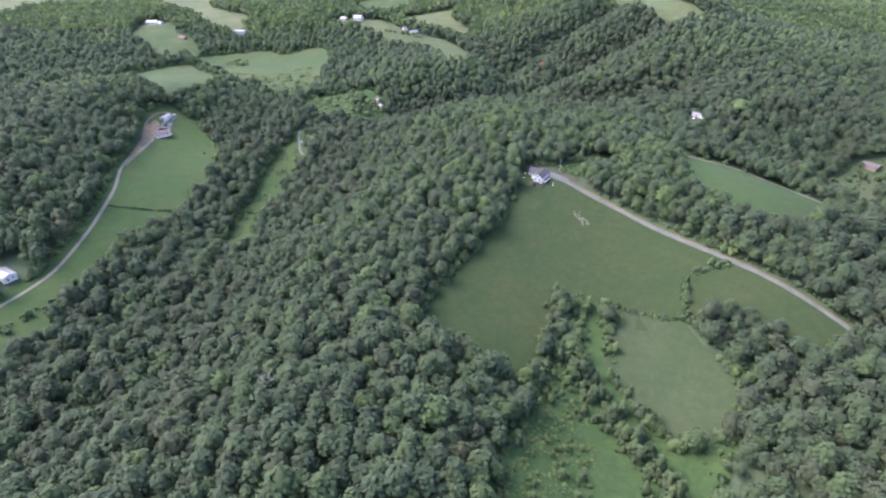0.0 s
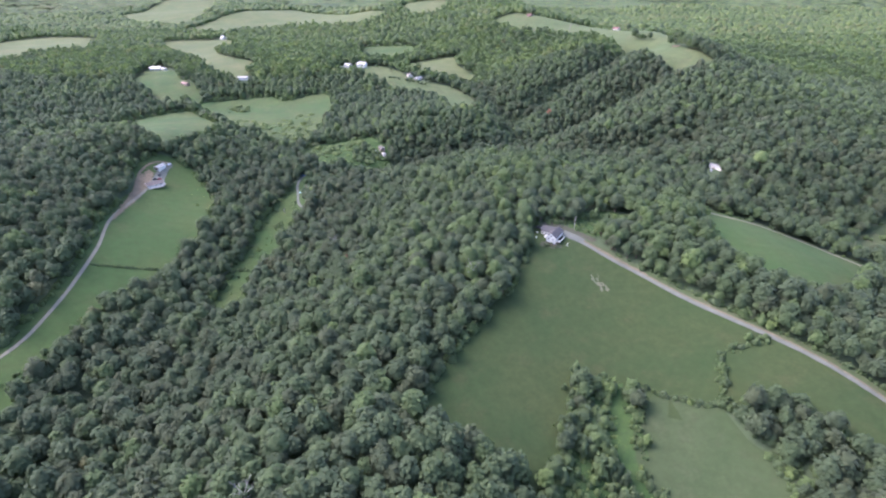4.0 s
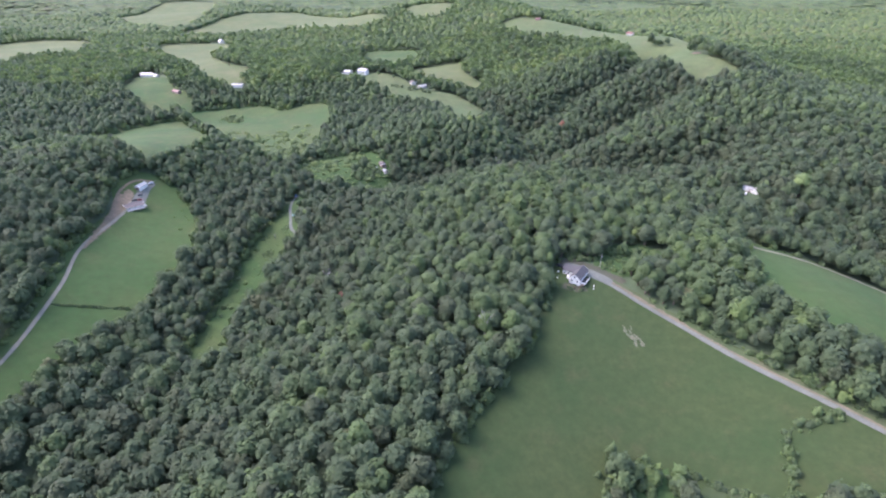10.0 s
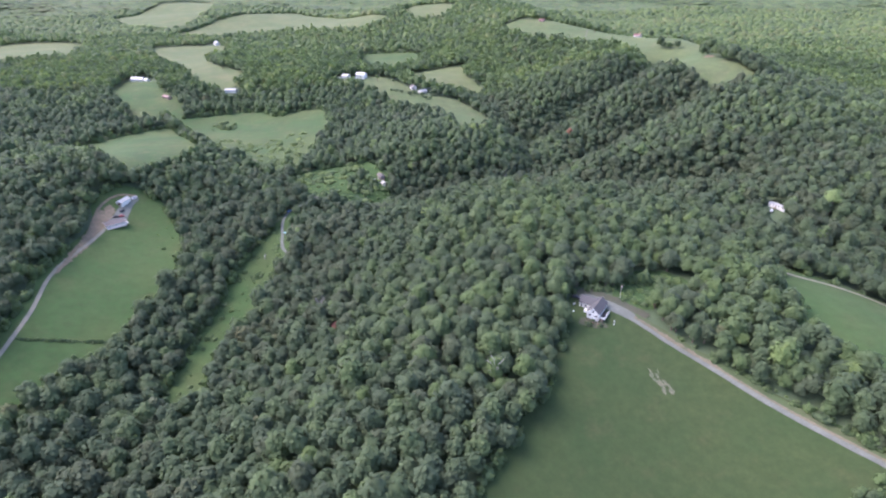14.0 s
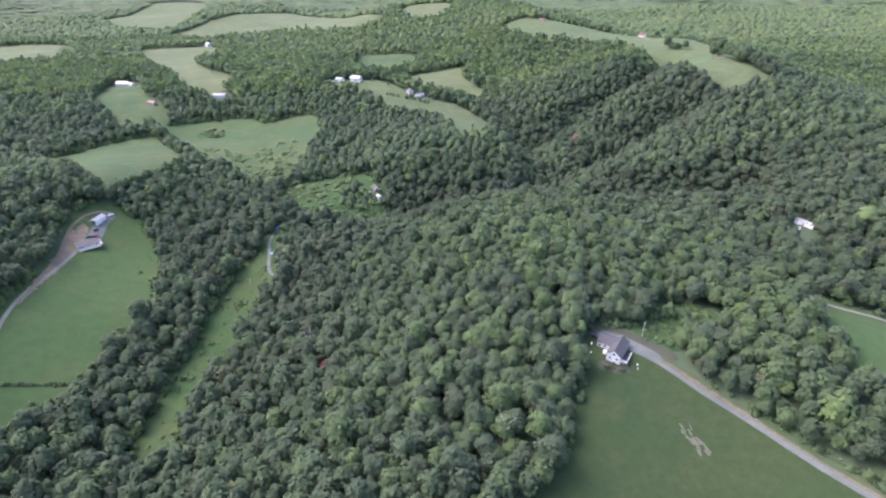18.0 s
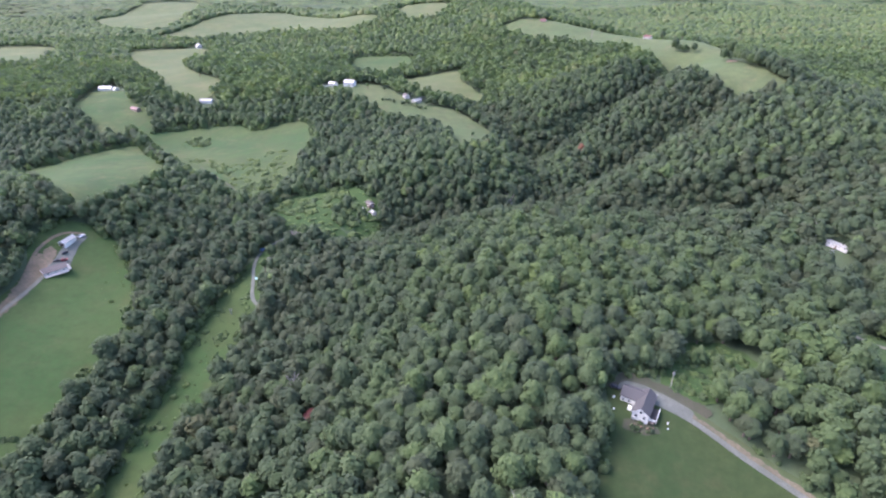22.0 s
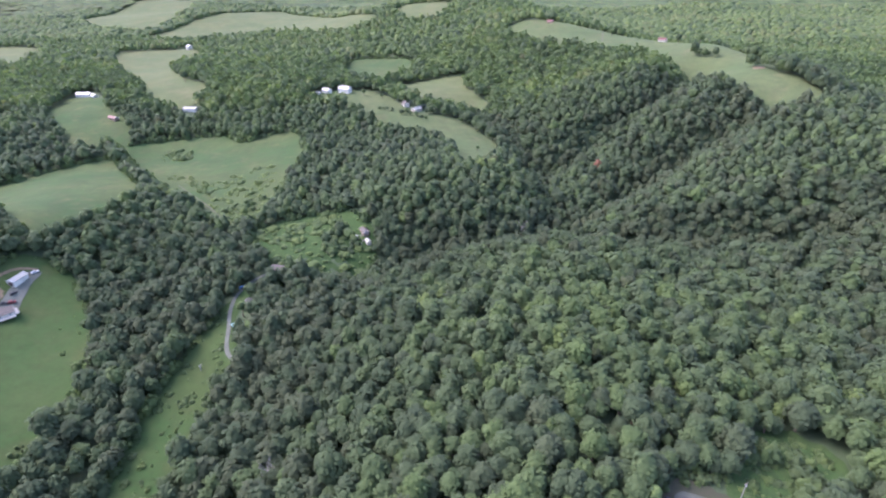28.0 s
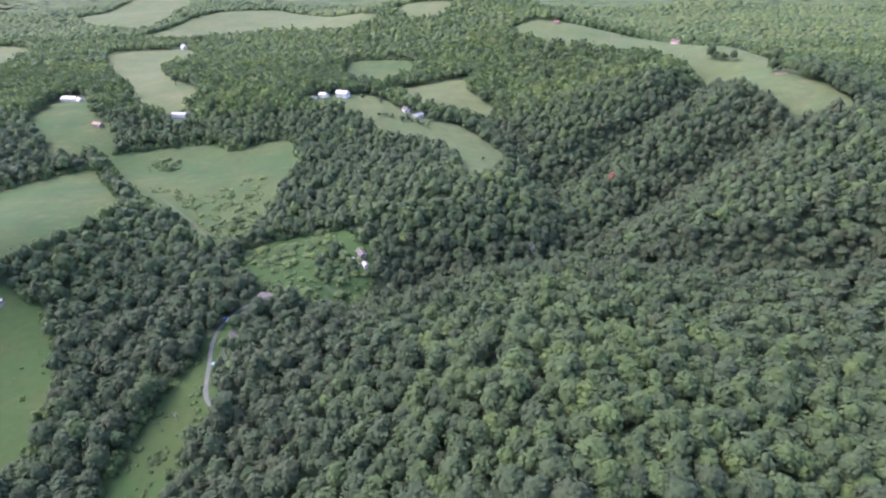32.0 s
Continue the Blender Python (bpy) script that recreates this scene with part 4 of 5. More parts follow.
def simple_house(x, y, yaw, w, d, h, rise, wall, roof, label, name="house", category="house", chimney=False, windows=2, group=""):
    ob = thing(name, x, y, h1(x, y), yaw, label, category, group)
    gable_block(ob, w, d, h, rise, wall, roof)
    n = windows
    for i in range(n):
        yy = -d / 2 + d * (i + 0.5) / n
        window(ob, -w / 2, yy, h * 0.55, 1.1, 1.2, "x")
        window(ob, w / 2, yy, h * 0.55, 1.1, 1.2, "X")
    if n:
        window(ob, w * 0.2, -d / 2, h * 0.55, 1.2, 1.2, "y")
        box("door", -w * 0.2, -d / 2 - 0.03, 1.0, 0.95, 0.08, 2.05, M_DOOR, ob)
    if chimney:
        ch = box("chimney", w * 0.12, d * 0.28, h + rise + 0.2, 0.8, 0.8, 2.2, M_BRICK, ob)
        box("chimney_cap", w * 0.12, d * 0.28, h + rise + 1.34, 0.95, 0.95, 0.12, M_STEEL, ch)
    return ob


# the white house at the end of the drive
home = thing("house", 74.0, 376.0, h1(74, 376), -31.7, "white-sided farmhouse with a grey shingle roof and front gable", "house")
gable_block(home, 6.6, 14.2, 3.2, 2.4, M_WHITE, M_SHINGLE, 1.9, -2.6)
for o_name, cx, dx in (("side_wing", -4.6, 7.2),):
    bm = bmesh.new()
    prism(bm, [(-4.0, -1.2), (4.0, -1.2), (4.0, 3.1), (0, 5.4), (-4.0, 3.1)], -dx / 2, dx / 2)
    bmesh.ops.transform(bm, matrix=pose(cx, 1.2, 0, 0, 0, 90), verts=bm.verts)
    part("wing_wall", from_bm("wing_wall", bm, M_WHITE), home)
    for s in (-1, 1):
        bm = bmesh.new()
        prism(bm, [(0, 5.42), (s * 4.4, 2.89), (s * 4.4, 3.08), (0, 5.62)], -dx / 2 - 3.0, dx / 2 + 0.4)
        bmesh.ops.transform(bm, matrix=pose(cx, 1.2, 0, 0, 0, 90), verts=bm.verts)
        part("wing_roof", from_bm("wing_roof", bm, M_SHINGLE), home)
window(home, 1.9, -9.7, 3.9, 1.1, 1.3, "y")
window(home, 0.2, -9.7, 1.4, 1.2, 1.4, "y")
window(home, 3.6, -9.7, 1.4, 1.2, 1.4, "y")
for wx in (-7.0, -4.5):
    window(home, wx, -2.8, 1.5, 1.2, 1.4, "y")
porch = box("porch", 6.8, -4.6, 0.15, 2.9, 8.2, 0.5, M_DECK, home, "dark open side deck")
for rx, ry, sx, sy in ((8.2, -4.6, 0.12, 8.2), (6.9, -8.65, 2.6, 0.12)):
    rail = box("deck_rail", rx, ry, 1.32, sx + 0.1, sy + 0.1, 0.12, M_TRIM, porch, "white deck rail")
    box("rail_panel", rx, ry, 0.82, sx, sy, 0.8, M_TRIM, rail)
for px, py in ((8.2, -8.65), (8.2, -6.0), (8.2, -3.2), (8.2, -0.6), (5.6, -8.65)):
    box("deck_post", px, py, 0.7, 0.18, 0.18, 1.5, M_TRIM, porch)
box("deck_step", 6.6, -9.1, -0.1, 1.8, 0.7, 0.4, M_TIMBER, porch)
box("bulkhead", -3.2, -6.0, 0.7, 1.6, 1.6, 1.6, M_TRIM, home, "small white entry lobby")
box("heat_pump", -0.6, -10.6, 0.3, 0.9, 0.6, 0.9, M_STEEL, home)


def clutter(x, y, boxes, mat, name, label, category):
    ob = thing(name, x, y, h1(x, y), random.uniform(0, 90), label, category)
    for b in boxes:
        box("piece", *b, mat, ob, bevel=0.04)
    return ob


clutter(82.2, 365.6, [(0, 0, 0.4, 0.6, 0.5, 0.8)], M_TRIM, "garden_bin", "white plastic bin on the grass", "bin")
clutter(81.6, 363.2, [(0, 0, 0.2, 0.5, 0.5, 0.4)], M_BALE, "garden_planter", "small white planter on the grass", "planter")
clutter(63, 379, [(0, 0, 0.4, 0.9, 0.6, 0.8), (1.0, 0.3, 0.2, 0.5, 0.5, 0.5)], M_TRIM, "storage_box", "pale storage boxes beside the house", "box")
clutter(61.5, 373, [(0, 0, 0.3, 0.6, 0.6, 0.6)], M_BALE, "water_tank", "small white tank by the trees", "tank")


def vehicle(x, y, yaw, mat, label, tall=1.0, pickup=False):
    z = float(ground_z(x, y)) + 0.42
    ob = thing("car", x, y, z, yaw, label, "car")
    bm = bmesh.new()
    prof = [(-2.25, 0.35), (2.25, 0.35), (2.3, 0.75), (2.1, 0.95), (1.1, 1.02), (-2.2, 1.05), (-2.3, 0.7)]
    prism(bm, prof, -0.88, 0.88)
    bmesh.ops.bevel(bm, geom=bm.edges[:], offset=0.08, segments=2, affect="EDGES")
    body = part("body", from_bm("body", bm, mat), ob)
    cab = [(-0.3, 1.0), (1.2, 1.0), (0.6, 1.6 * tall), (-0.2, 1.62 * tall)] if pickup else [(-2.0, 1.0), (1.2, 1.0), (0.5, 1.55 * tall), (-1.6, 1.55 * tall)]
    bm = bmesh.new()
    prism(bm, cab, -0.76, 0.76)
    bmesh.ops.bevel(bm, geom=bm.edges[:], offset=0.06, segments=1, affect="EDGES")
    part("window_band", from_bm("window_band", bm, M_GLASS), ob)
    top = cab[2:]
    box("cabin_roof", (top[0][0] + top[1][0]) / 2, 0, top[0][1] + 0.03, top[0][0] - top[1][0] + 0.1, 1.4, 0.07, mat, ob, bevel=0.02)
    for wx in (-1.4, 1.4):
        for wy in (-0.85, 0.85):
            bm = bmesh.new()
            bmesh.ops.create_cone(bm, cap_ends=True, segments=14, radius1=0.34, radius2=0.34, depth=0.22, matrix=pose(wx, wy, 0.34, 90, 0, 0))
            wheel = part("wheel", from_bm("wheel", bm, M_RUBBER), ob)
            bm = bmesh.new()
            bmesh.ops.create_cone(bm, cap_ends=True, segments=10, radius1=0.2, radius2=0.2, depth=0.26, matrix=pose(wx, wy, 0.34, 90, 0, 0))
            part("rim", from_bm("rim", bm, M_STEEL), wheel)
    return ob


P_DARK, P_WHITE, P_BLUE, P_RED = car_paint("dark_car_paint", (0.03, 0.03, 0.035)), car_paint("white_car_paint", (0.75, 0.75, 0.75)), car_paint("blue_car_paint", (0.07, 0.17, 0.32)), car_paint("red_car_paint", (0.25, 0.03, 0.03))
vehicle(65, 384, -30, P_DARK, "dark parked car behind the white house")

# hilltop buildings beside the long pasture
simple_house(-293.0, 536.5, 135, 9.0, 15.0, 2.8, 2.0, M_CREAM, M_SHINGLE_B, "low cream house with a brown shingle roof on a hilltop", windows=3)
simple_house(-300.0, 567.0, -9, 5.4, 11.0, 3.0, 1.5, M_WHITE, M_TIN, "pale metal-roofed garage beside a gravel yard", "garage", "garage", windows=0)
box("garage_door", 0, -5.55, 1.3, 3.6, 0.1, 2.5, M_DOOR, bpy.data.objects["garage"])
box("deck", -5.7, 0.0, 0.2, 2.2, 15.0, 0.3, M_CREAM, bpy.data.objects["house.001"], "pale timber deck")
box("side_deck", 0.0, -8.6, 0.2, 8.0, 2.0, 0.3, M_CREAM, bpy.data.objects["house.001"], "pale timber deck")
vehicle(-297.0, 546, 40, P_DARK, "dark pickup parked on the gravel yard", pickup=True)
vehicle(-293.4, 549, 30, P_RED, "dark red car parked on the gravel yard")
vehicle(-296.5, 556, 80, P_DARK, "dark car parked in front of the garage")
vehicle(-295.5, 577.5, 60, P_WHITE, "white car parked at the end of the gravel yard")

# mobile home in the clearing
trailer = thing("mobile_home", 252.5, 519.5, h1(252.5, 519.5), 32, "long white mobile home with a pale metal roof", "mobile home")
gable_block(trailer, 4.2, 12.8, 2.6, 0.6, M_WHITE, M_TIN, over=0.2)
for yy in (-4.8, -1.8, 2.2, 4.8):
    window(trailer, -2.1, yy, 1.6, 1.0, 1.0, "x")
box("door", -2.14, 0.3, 1.0, 0.08, 0.9, 2.0, M_DOOR, trailer)
box("steps", -3.2, 0.3, 0.25, 1.6, 1.6, 0.6, M_TIMBER, trailer)
vehicle(246, 515, 60, P_WHITE, "white car parked below the mobile home")
vehicle(248, 535.5, 10, P_WHITE, "white car parked in the trees")

# valley buildings
shack = simple_house(-77.5, 643.5, 30, 4.8, 8.0, 2.6, 1.2, M_TIMBER, M_SHINGLE_B, "weathered shack with a brown shingle roof", "shack", "shack", windows=1)
simple_house(-74.0, 634.5, 30, 3.0, 5.0, 2.1, 0.7, M_CREAM, M_TIN, "small run-down pale-roofed lean-to below the shack", "shed", "shed", windows=0)
for i in range(14):
    a = random.uniform(0, 6.28)
    px, py = -80 + 6 * math.cos(a) * random.random(), 638 + 8 * math.sin(a) * random.random()
    clutter(px, py, [(0, 0, 0.3, random.uniform(0.6, 2.0), random.uniform(0.5, 1.2), 0.6)], random.choice((M_TRIM, M_TIMBER, M_TIN)), "scrap_pile", "scrap boards and sheets heaped beside the shack", "scrap")
simple_house(-134.0, 596.0, 75, 6.0, 9.0, 2.6, 1.4, M_TIMBER, M_SHINGLE_B, "brown-roofed timber cabin at the end of the lane", "cabin", "cabin", windows=1)
simple_house(-143.0, 557.5, 50, 4.0, 5.5, 2.3, 1.0, M_TIMBER, M_SHINGLE, "small dark shed among trees by the lane", "shed", "shed", windows=0)
TARP = (-146.0, 537.5)
tarp = thing("tarpaulin", TARP[0], TARP[1], h1(*TARP), 35, "pale turquoise tarpaulin spread beside the lane", "tarpaulin")
bm = bmesh.new()
bmesh.ops.create_grid(bm, x_segments=14, y_segments=8, size=0.5)
for q in bm.verts:
    q.co = Vector((q.co.x * 7.0, q.co.y * 3.2, 0.5 + 0.25 * noise.noise((q.co.x * 5, q.co.y * 4, 2))))
bmesh.ops.solidify(bm, geom=bm.faces[:], thickness=0.05)
part("sheet", from_bm("sheet", bm, M_TARP, True), tarp)
vehicle(-154.5, 575, 60, P_BLUE, "bright blue car parked beside the lane")
simple_house(-80.5, 402.5, -28, 3.6, 6.4, 2.4, 1.0, M_TIMBER, M_RUST, "small timber shed with a faded red roof in the woods", "shed", "shed", windows=0)
clutter(-76.5, 401.5, [(0, 0, 0.5, 1.6, 1.0, 1.0)], M_BALE, "water_tank", "pale tank beside the red-roofed shed", "tank")
simple_house(148, 719, 60, 7, 10, 3.0, 2.0, M_TIMBER, M_SHINGLE, "grey-roofed cabin hidden in the woods", "cabin", "cabin", windows=1)
simple_house(-290, 292, 60, 8, 14, 3.0, 1.8, M_WHITE, M_TIN, "white house with a pale metal roof beside the track")
simple_house(367, 428, 30, 7, 12, 3.0, 1.6, M_TIMBER, M_SHINGLE_B, "brown-roofed barn beyond a clay clearing", "barn", "barn", windows=0)

# far farms
simple_house(-147, 1000, 70, 10, 15, 5.6, 3.0, M_WHITE, M_TIN, "large two-storey white farmhouse with a pale roof", chimney=True, windows=4)
simple_house(-171, 997, 60, 8, 11, 3.4, 2.2, M_WHITE, M_TIN, "white garage beside the farmhouse", "garage", "garage", windows=0)
simple_house(-181, 988, 60, 4, 7, 2.4, 1.0, M_WHITE, M_TIN, "small white shed beside the garage", "shed", "shed", windows=0)
simple_house(-63, 955, 20, 7, 11, 3.0, 2.2, M_CREAM, M_SHINGLE_B, "brown-roofed farm building at the field edge", "barn", "barn", windows=1)
simple_house(-48, 937, -40, 7, 13, 2.8, 1.8, M_CREAM, M_TIN, "low pale farm building among trees", "barn", "barn", windows=1)
simple_house(-520, 1029, 85, 9, 20, 3.2, 2.6, M_WHITE, M_TIN, "wide pale farmhouse at the top of a pasture", windows=4)
simple_house(-501, 1020, 60, 6, 8, 2.8, 1.6, M_WHITE, M_TIN, "white outbuilding beside the farmhouse", "shed", "shed", windows=0)
simple_house(-423, 922, 60, 6, 14, 2.8, 1.6, M_TIMBER, M_RED_TIN, "red-roofed cattle shed on the pasture", "cattle_shed", "shed", windows=0)
simple_house(-338, 950, 85, 7, 17, 3.0, 1.4, M_WHITE, M_TIN, "long white metal barn in a gap of the trees", "barn", "barn", windows=0)
simple_house(-612, 1600, 40, 12, 18, 5.5, 3.5, M_WHITE, M_TIN, "white farmhouse above a hay field", windows=3)
simple_house(-835, 1963, 40, 12, 24, 4, 3, M_WHITE, M_TIN, "far white barn below hay fields", "barn", "barn", windows=0)
simple_house(-860, 1900, 60, 10, 18, 4, 3, M_WHITE, M_TIN, "far white barn below hay fields", "barn", "barn", windows=0)
simple_house(178, 1300, 60, 6, 10, 2.8, 1.8, M_TIMBER, M_RED_TIN, "red-roofed barn on the ridge field", "barn", "barn", windows=0)
simple_house(318, 1125, 50, 7, 11, 3.4, 2.4, M_CREAM, M_RED_TIN, "large house with a red roof on the ridge field", chimney=True, windows=3)
simple_house(1079, 1809, 30, 12, 30, 4, 2, M_WHITE, M_TIN, "far white barn in a side valley", "barn", "barn", windows=0)

# poles
pole = thing("utility_pole", 90.5, 385.5, h1(90.5, 385.5), 20, "pale timber utility pole with a crossarm behind the house", "utility pole")
bm = bmesh.new()
bmesh.ops.create_cone(bm, cap_ends=True, segments=10, radius1=0.17, radius2=0.11, depth=9.5, matrix=pose(0, 0, 4.5))
part("post", from_bm("post", bm, M_DEAD), pole)
box("crossarm", 0, 0, 8.6, 1.8, 0.12, 0.14, M_TIMBER, pole)
for px in (-0.8, 0, 0.8):
    box("insulator", px, 0, 8.78, 0.1, 0.1, 0.22, M_TRIM, pole)
box("transformer", 0.3, 0, 7.4, 0.45, 0.45, 0.8, M_STEEL, pole)


# ---- single trees and shrubs ----
bush_kinds = [crown(1, 6, 20, s, 0.9, 0.4, leaf=0.55) for s in range(81, 86)]


def scrub(name, line_or_poly, count, size, label, as_line=True, seed=1, spread=1.5, green=0.5, tall=1.0):
    """Shrubs along a line, or strewn over a patch."""
    r = np.random.default_rng(seed)
    if as_line:
        line = np.array(curve_through(line_or_poly, 2.0))
        k = r.integers(len(line), size=count)
        px, py = line[k, 0] + r.normal(0, spread, count), line[k, 1] + r.normal(0, spread, count)
    else:
        e = np.array(line_or_poly)
        px, py = r.uniform(e[:, 0].min(), e[:, 0].max(), count * 6), r.uniform(e[:, 1].min(), e[:, 1].max(), count * 6)
        drift = np.array([noise.noise((u * 0.06, v * 0.06, seed)) + 0.6 * noise.noise((u * 0.17, v * 0.17, seed)) for u, v in zip(px, py)])
        ok = inside(px, py, line_or_poly) & (drift > r.uniform(-0.5, 0.3, len(px)))
        px, py = px[ok][:count], py[ok][:count]
    n = len(px)
    rad = size * np.clip(r.lognormal(0, 0.5, n), 0.35, 2.4)
    p = np.stack([px, py, ground_z(px, py) - 0.4 * rad * tall, rad, tall * r.uniform(0.7, 1.2, n), r.uniform(0, 6.28, n), np.clip(r.normal(green, 0.12, n), 0, 0.92)], -1)
    return tagged(joined(name, hill_kinds if size * tall > 1.2 else bush_kinds, p, M_LEAF), label, name.replace("_", " "), kind="stuff")


scrub("hedge", [(97, 252), (110, 244), (133, 235), (145, 262)], 130, 1.0, "thin overgrown hedge between two pastures", seed=2, spread=0.7)
scrub("hedge", [(137, 240), (141, 250), (146, 262), (156, 266), (173, 269)], 70, 1.3, "ragged hedge beside the drive", seed=3, spread=1.2)
scrub("hedge", [(-265, 380), (-244, 387), (-226, 393)], 170, 0.75, "low dark hedge across the hill pasture", seed=4, spread=0.4)
scrub("scrub", [(62, 235), (72, 256), (84, 258), (80, 232), (70, 212)], 60, 2.6, "clump of young trees in the rough meadow", False, 5)
scrub("scrub", [(90, 252), (99, 249), (98, 236), (91, 238)], 12, 2.4, "clump of young trees at the pasture corner", False, 6)
scrub("scrub", [(144, 205), (152, 200), (158, 185), (150, 165), (138, 155), (132, 160), (143, 178)], 90, 1.6, "low shrubs along the edge of the oval pasture", False, 29, green=0.6)
scrub("scrub", [(138, 230), (150, 234), (166, 230), (174, 208), (183, 196), (165, 186), (150, 190), (142, 206)], 150, 2.4, "overgrown thicket of shrubs between two pastures", False, 7, green=0.3, tall=1.2)
scrub("scrub", [(12, 96), (21, 123), (42, 176), (53, 204), (71, 241), (84, 232), (76, 190), (66, 140), (60, 96)], 700, 0.8, "weeds strewn over the rough meadow", False, 8, green=0.85, tall=0.6)
scrub("scrub", [(12, 96), (21, 123), (42, 176), (53, 204), (71, 241), (84, 232), (76, 190), (66, 140), (60, 96)], 190, 1.5, "young saplings scattered over the rough meadow", False, 46, green=0.62, tall=1.5)
scrub("scrub", [(92, 240), (91, 216), (90, 200), (97, 183), (105, 168), (112, 158)], 90, 1.6, "young trees along the edge of the oval pasture", True, 47, 1.8, green=0.6, tall=1.4)
scrub("scrub", [(142, 207), (158, 204), (163, 190), (158, 165), (140, 150), (130, 156), (144, 176)], 150, 1.9, "thicket of bushes beside the oval pasture", False, 48, green=0.5)
scrub("scrub", [(70, 250), (64, 226), (74, 203), (79, 182), (87, 168), (95, 152), (98, 138), (98, 104)], 330, 2.1, "belt of young pointed trees beside the oval pasture", True, 9, 3.6, green=0.42, tall=1.7)
scrub("scrub", MEADOW, 230, 3.0, "mounds of vines and bushes over the weedy meadow", False, 11, green=0.72, tall=0.4)
scrub("scrub", [(-104, 655), (-88, 648), (-80, 628), (-98, 612), (-108, 625)], 50, 2.6, "clump of young trees in the weedy meadow", False, 55, green=0.4, tall=0.9)
scrub("scrub", [(-250, 740), (-200, 790), (-165, 780), (-162, 700), (-180, 660), (-230, 705)], 170, 2.4, "low scrub spreading over the wide pasture", False, 31, green=0.88, tall=0.4)
scrub("scrub", [(-332, 832), (-324, 862), (-300, 852), (-292, 828), (-310, 818)], 110, 2.2, "scrub patch in the wide pasture", False, 12, green=0.7, tall=0.7)
scrub("scrub", [(-300, 775), (-270, 770), (-245, 752), (-225, 735), (-232, 728), (-262, 748), (-298, 764)], 110, 1.2, "low streaks of scrub in the wide pasture", False, 33, green=0.75, tall=0.6)
scrub("scrub", [(-215, 690), (-190, 720), (-165, 715), (-165, 665), (-180, 655)], 110, 2.6, "scrubby corner of the wide pasture", False, 13, green=0.66, tall=0.6)
scrub("scrub", [(56, 384), (62, 394), (72, 399), (84, 402), (96, 403), (110, 403), (119, 398)], 90, 2.0, "bushy woodland edge behind the house", True, 41, 2.2, green=0.6, tall=1.3)
scrub("scrub", [(112, 380), (116, 388), (119, 396)], 40, 2.0, "bushes between the clearing and the drive", True, 42, 2.0, green=0.5, tall=1.2)
scrub("scrub", [(-143, 566), (-136, 580), (-128, 588), (-126, 576), (-136, 560)], 45, 2.2, "overgrown bushes beside the valley lane", False, 43, green=0.7)
scrub("scrub", [(57, 386), (68, 397), (88, 400), (93, 389), (82, 391), (68, 391)], 80, 1.7, "rough bushes on the bank behind the house", False, 45, green=0.55)
scrub("scrub", YARD, 260, 1.0, "vines and weeds over the clearing", False, 14, green=0.62, tall=0.6)
scrub("scrub", [(64, 366), (70, 367), (77, 364), (76, 361), (69, 361)], 26, 0.75, "small shrubs in the flower bed", False, 51, green=0.3)
scrub("scrub", [(x + 5.6, y + 4.8) for x, y in DRIVE[4:12]], 150, 1.2, "bushes along the verge of the drive", True, 44, 0.9, green=0.5)
scrub("scrub", VALLEY, 150, 1.1, "rough tussocks and bushes over the valley grass", False, 52, green=0.6, tall=0.6)
scrub("scrub", [(-152, 345), (-152, 385), (-150, 418), (-141, 452), (-144, 482), (-141, 500)], 90, 1.8, "bushes along the foot of the wooded knoll", True, 53, 1.6, green=0.5)
scrub("scrub", [(-268, 240), (-244, 300), (-240, 344), (-221, 389), (-219, 435), (-217, 470), (-228, 508)], 150, 1.7, "bushy edge of the hill pasture", True, 54, 2.2, green=0.55)
scrub("scrub", CLAY, 90, 1.6, "bushes on the clay clearing", False, 15)
scrub("scrub", [(-262, 562), (-240, 530), (-228, 490), (-250, 515), (-275, 550)], 12, 0.7, "bushes along the pasture edge", False, 16, green=0.7)
for line, n, s in (([(64, 222), (52, 204), (42, 184), (32, 160)], 60, 1.8), ([(147, 196), (144, 176), (130, 162), (118, 150)], 70, 1.5)):
    scrub("scrub", line, n, s, "shrubby woodland edge beside a meadow", True, n, 3.0)


def edge_bushes(edge, seed, size):
    """Young growth that closes the foot of the woods along a field."""
    r = np.random.default_rng(seed)
    q = np.array(grown(edge, 0.9))
    legs = np.hypot(*(np.roll(q, -1, 0) - q).T)
    n = int(legs.sum() / 2.2)
    k = r.choice(len(q), size=n, p=legs / legs.sum())
    u = r.random(n)[:, None]
    xy = q[k] * (1 - u) + np.roll(q, -1, 0)[k] * u + r.normal(0, 0.9, (n, 2))
    xy = xy[clear_of(xy[:, 0], xy[:, 1], 0.2)]
    n = len(xy)
    rad = 1.25 * size * np.clip(r.lognormal(0, 0.45, n), 0.4, 2.2)
    p = np.stack([xy[:, 0], xy[:, 1], ground_z(xy[:, 0], xy[:, 1]) - 0.3 * rad, rad, r.uniform(0.9, 1.5, n), r.uniform(0, 6.28, n), np.clip(r.normal(0.55, 0.15, n), 0, 0.92)], -1)
    return tagged(joined("undergrowth", bush_kinds, p, M_LEAF), "young bushy growth along the edge of the woods", "undergrowth", kind="stuff")


for i, (key, size) in enumerate((("pasture0", 1.5), ("pasture1", 1.5), ("rough_meadow3", 1.8), ("pasture4", 1.8), ("valley_meadow5", 1.8), ("rough_meadow6", 2.0), ("pasture7", 2.2), ("pasture8", 2.2))):
    edge_bushes(FIELDS[key], 90 + i, size)
for key in FIELDS:
    if FIELDS[key][0] and "pasture" in key and int(key[7:]) > 12:
        edge_bushes(FIELDS[key], 120, 1.6)


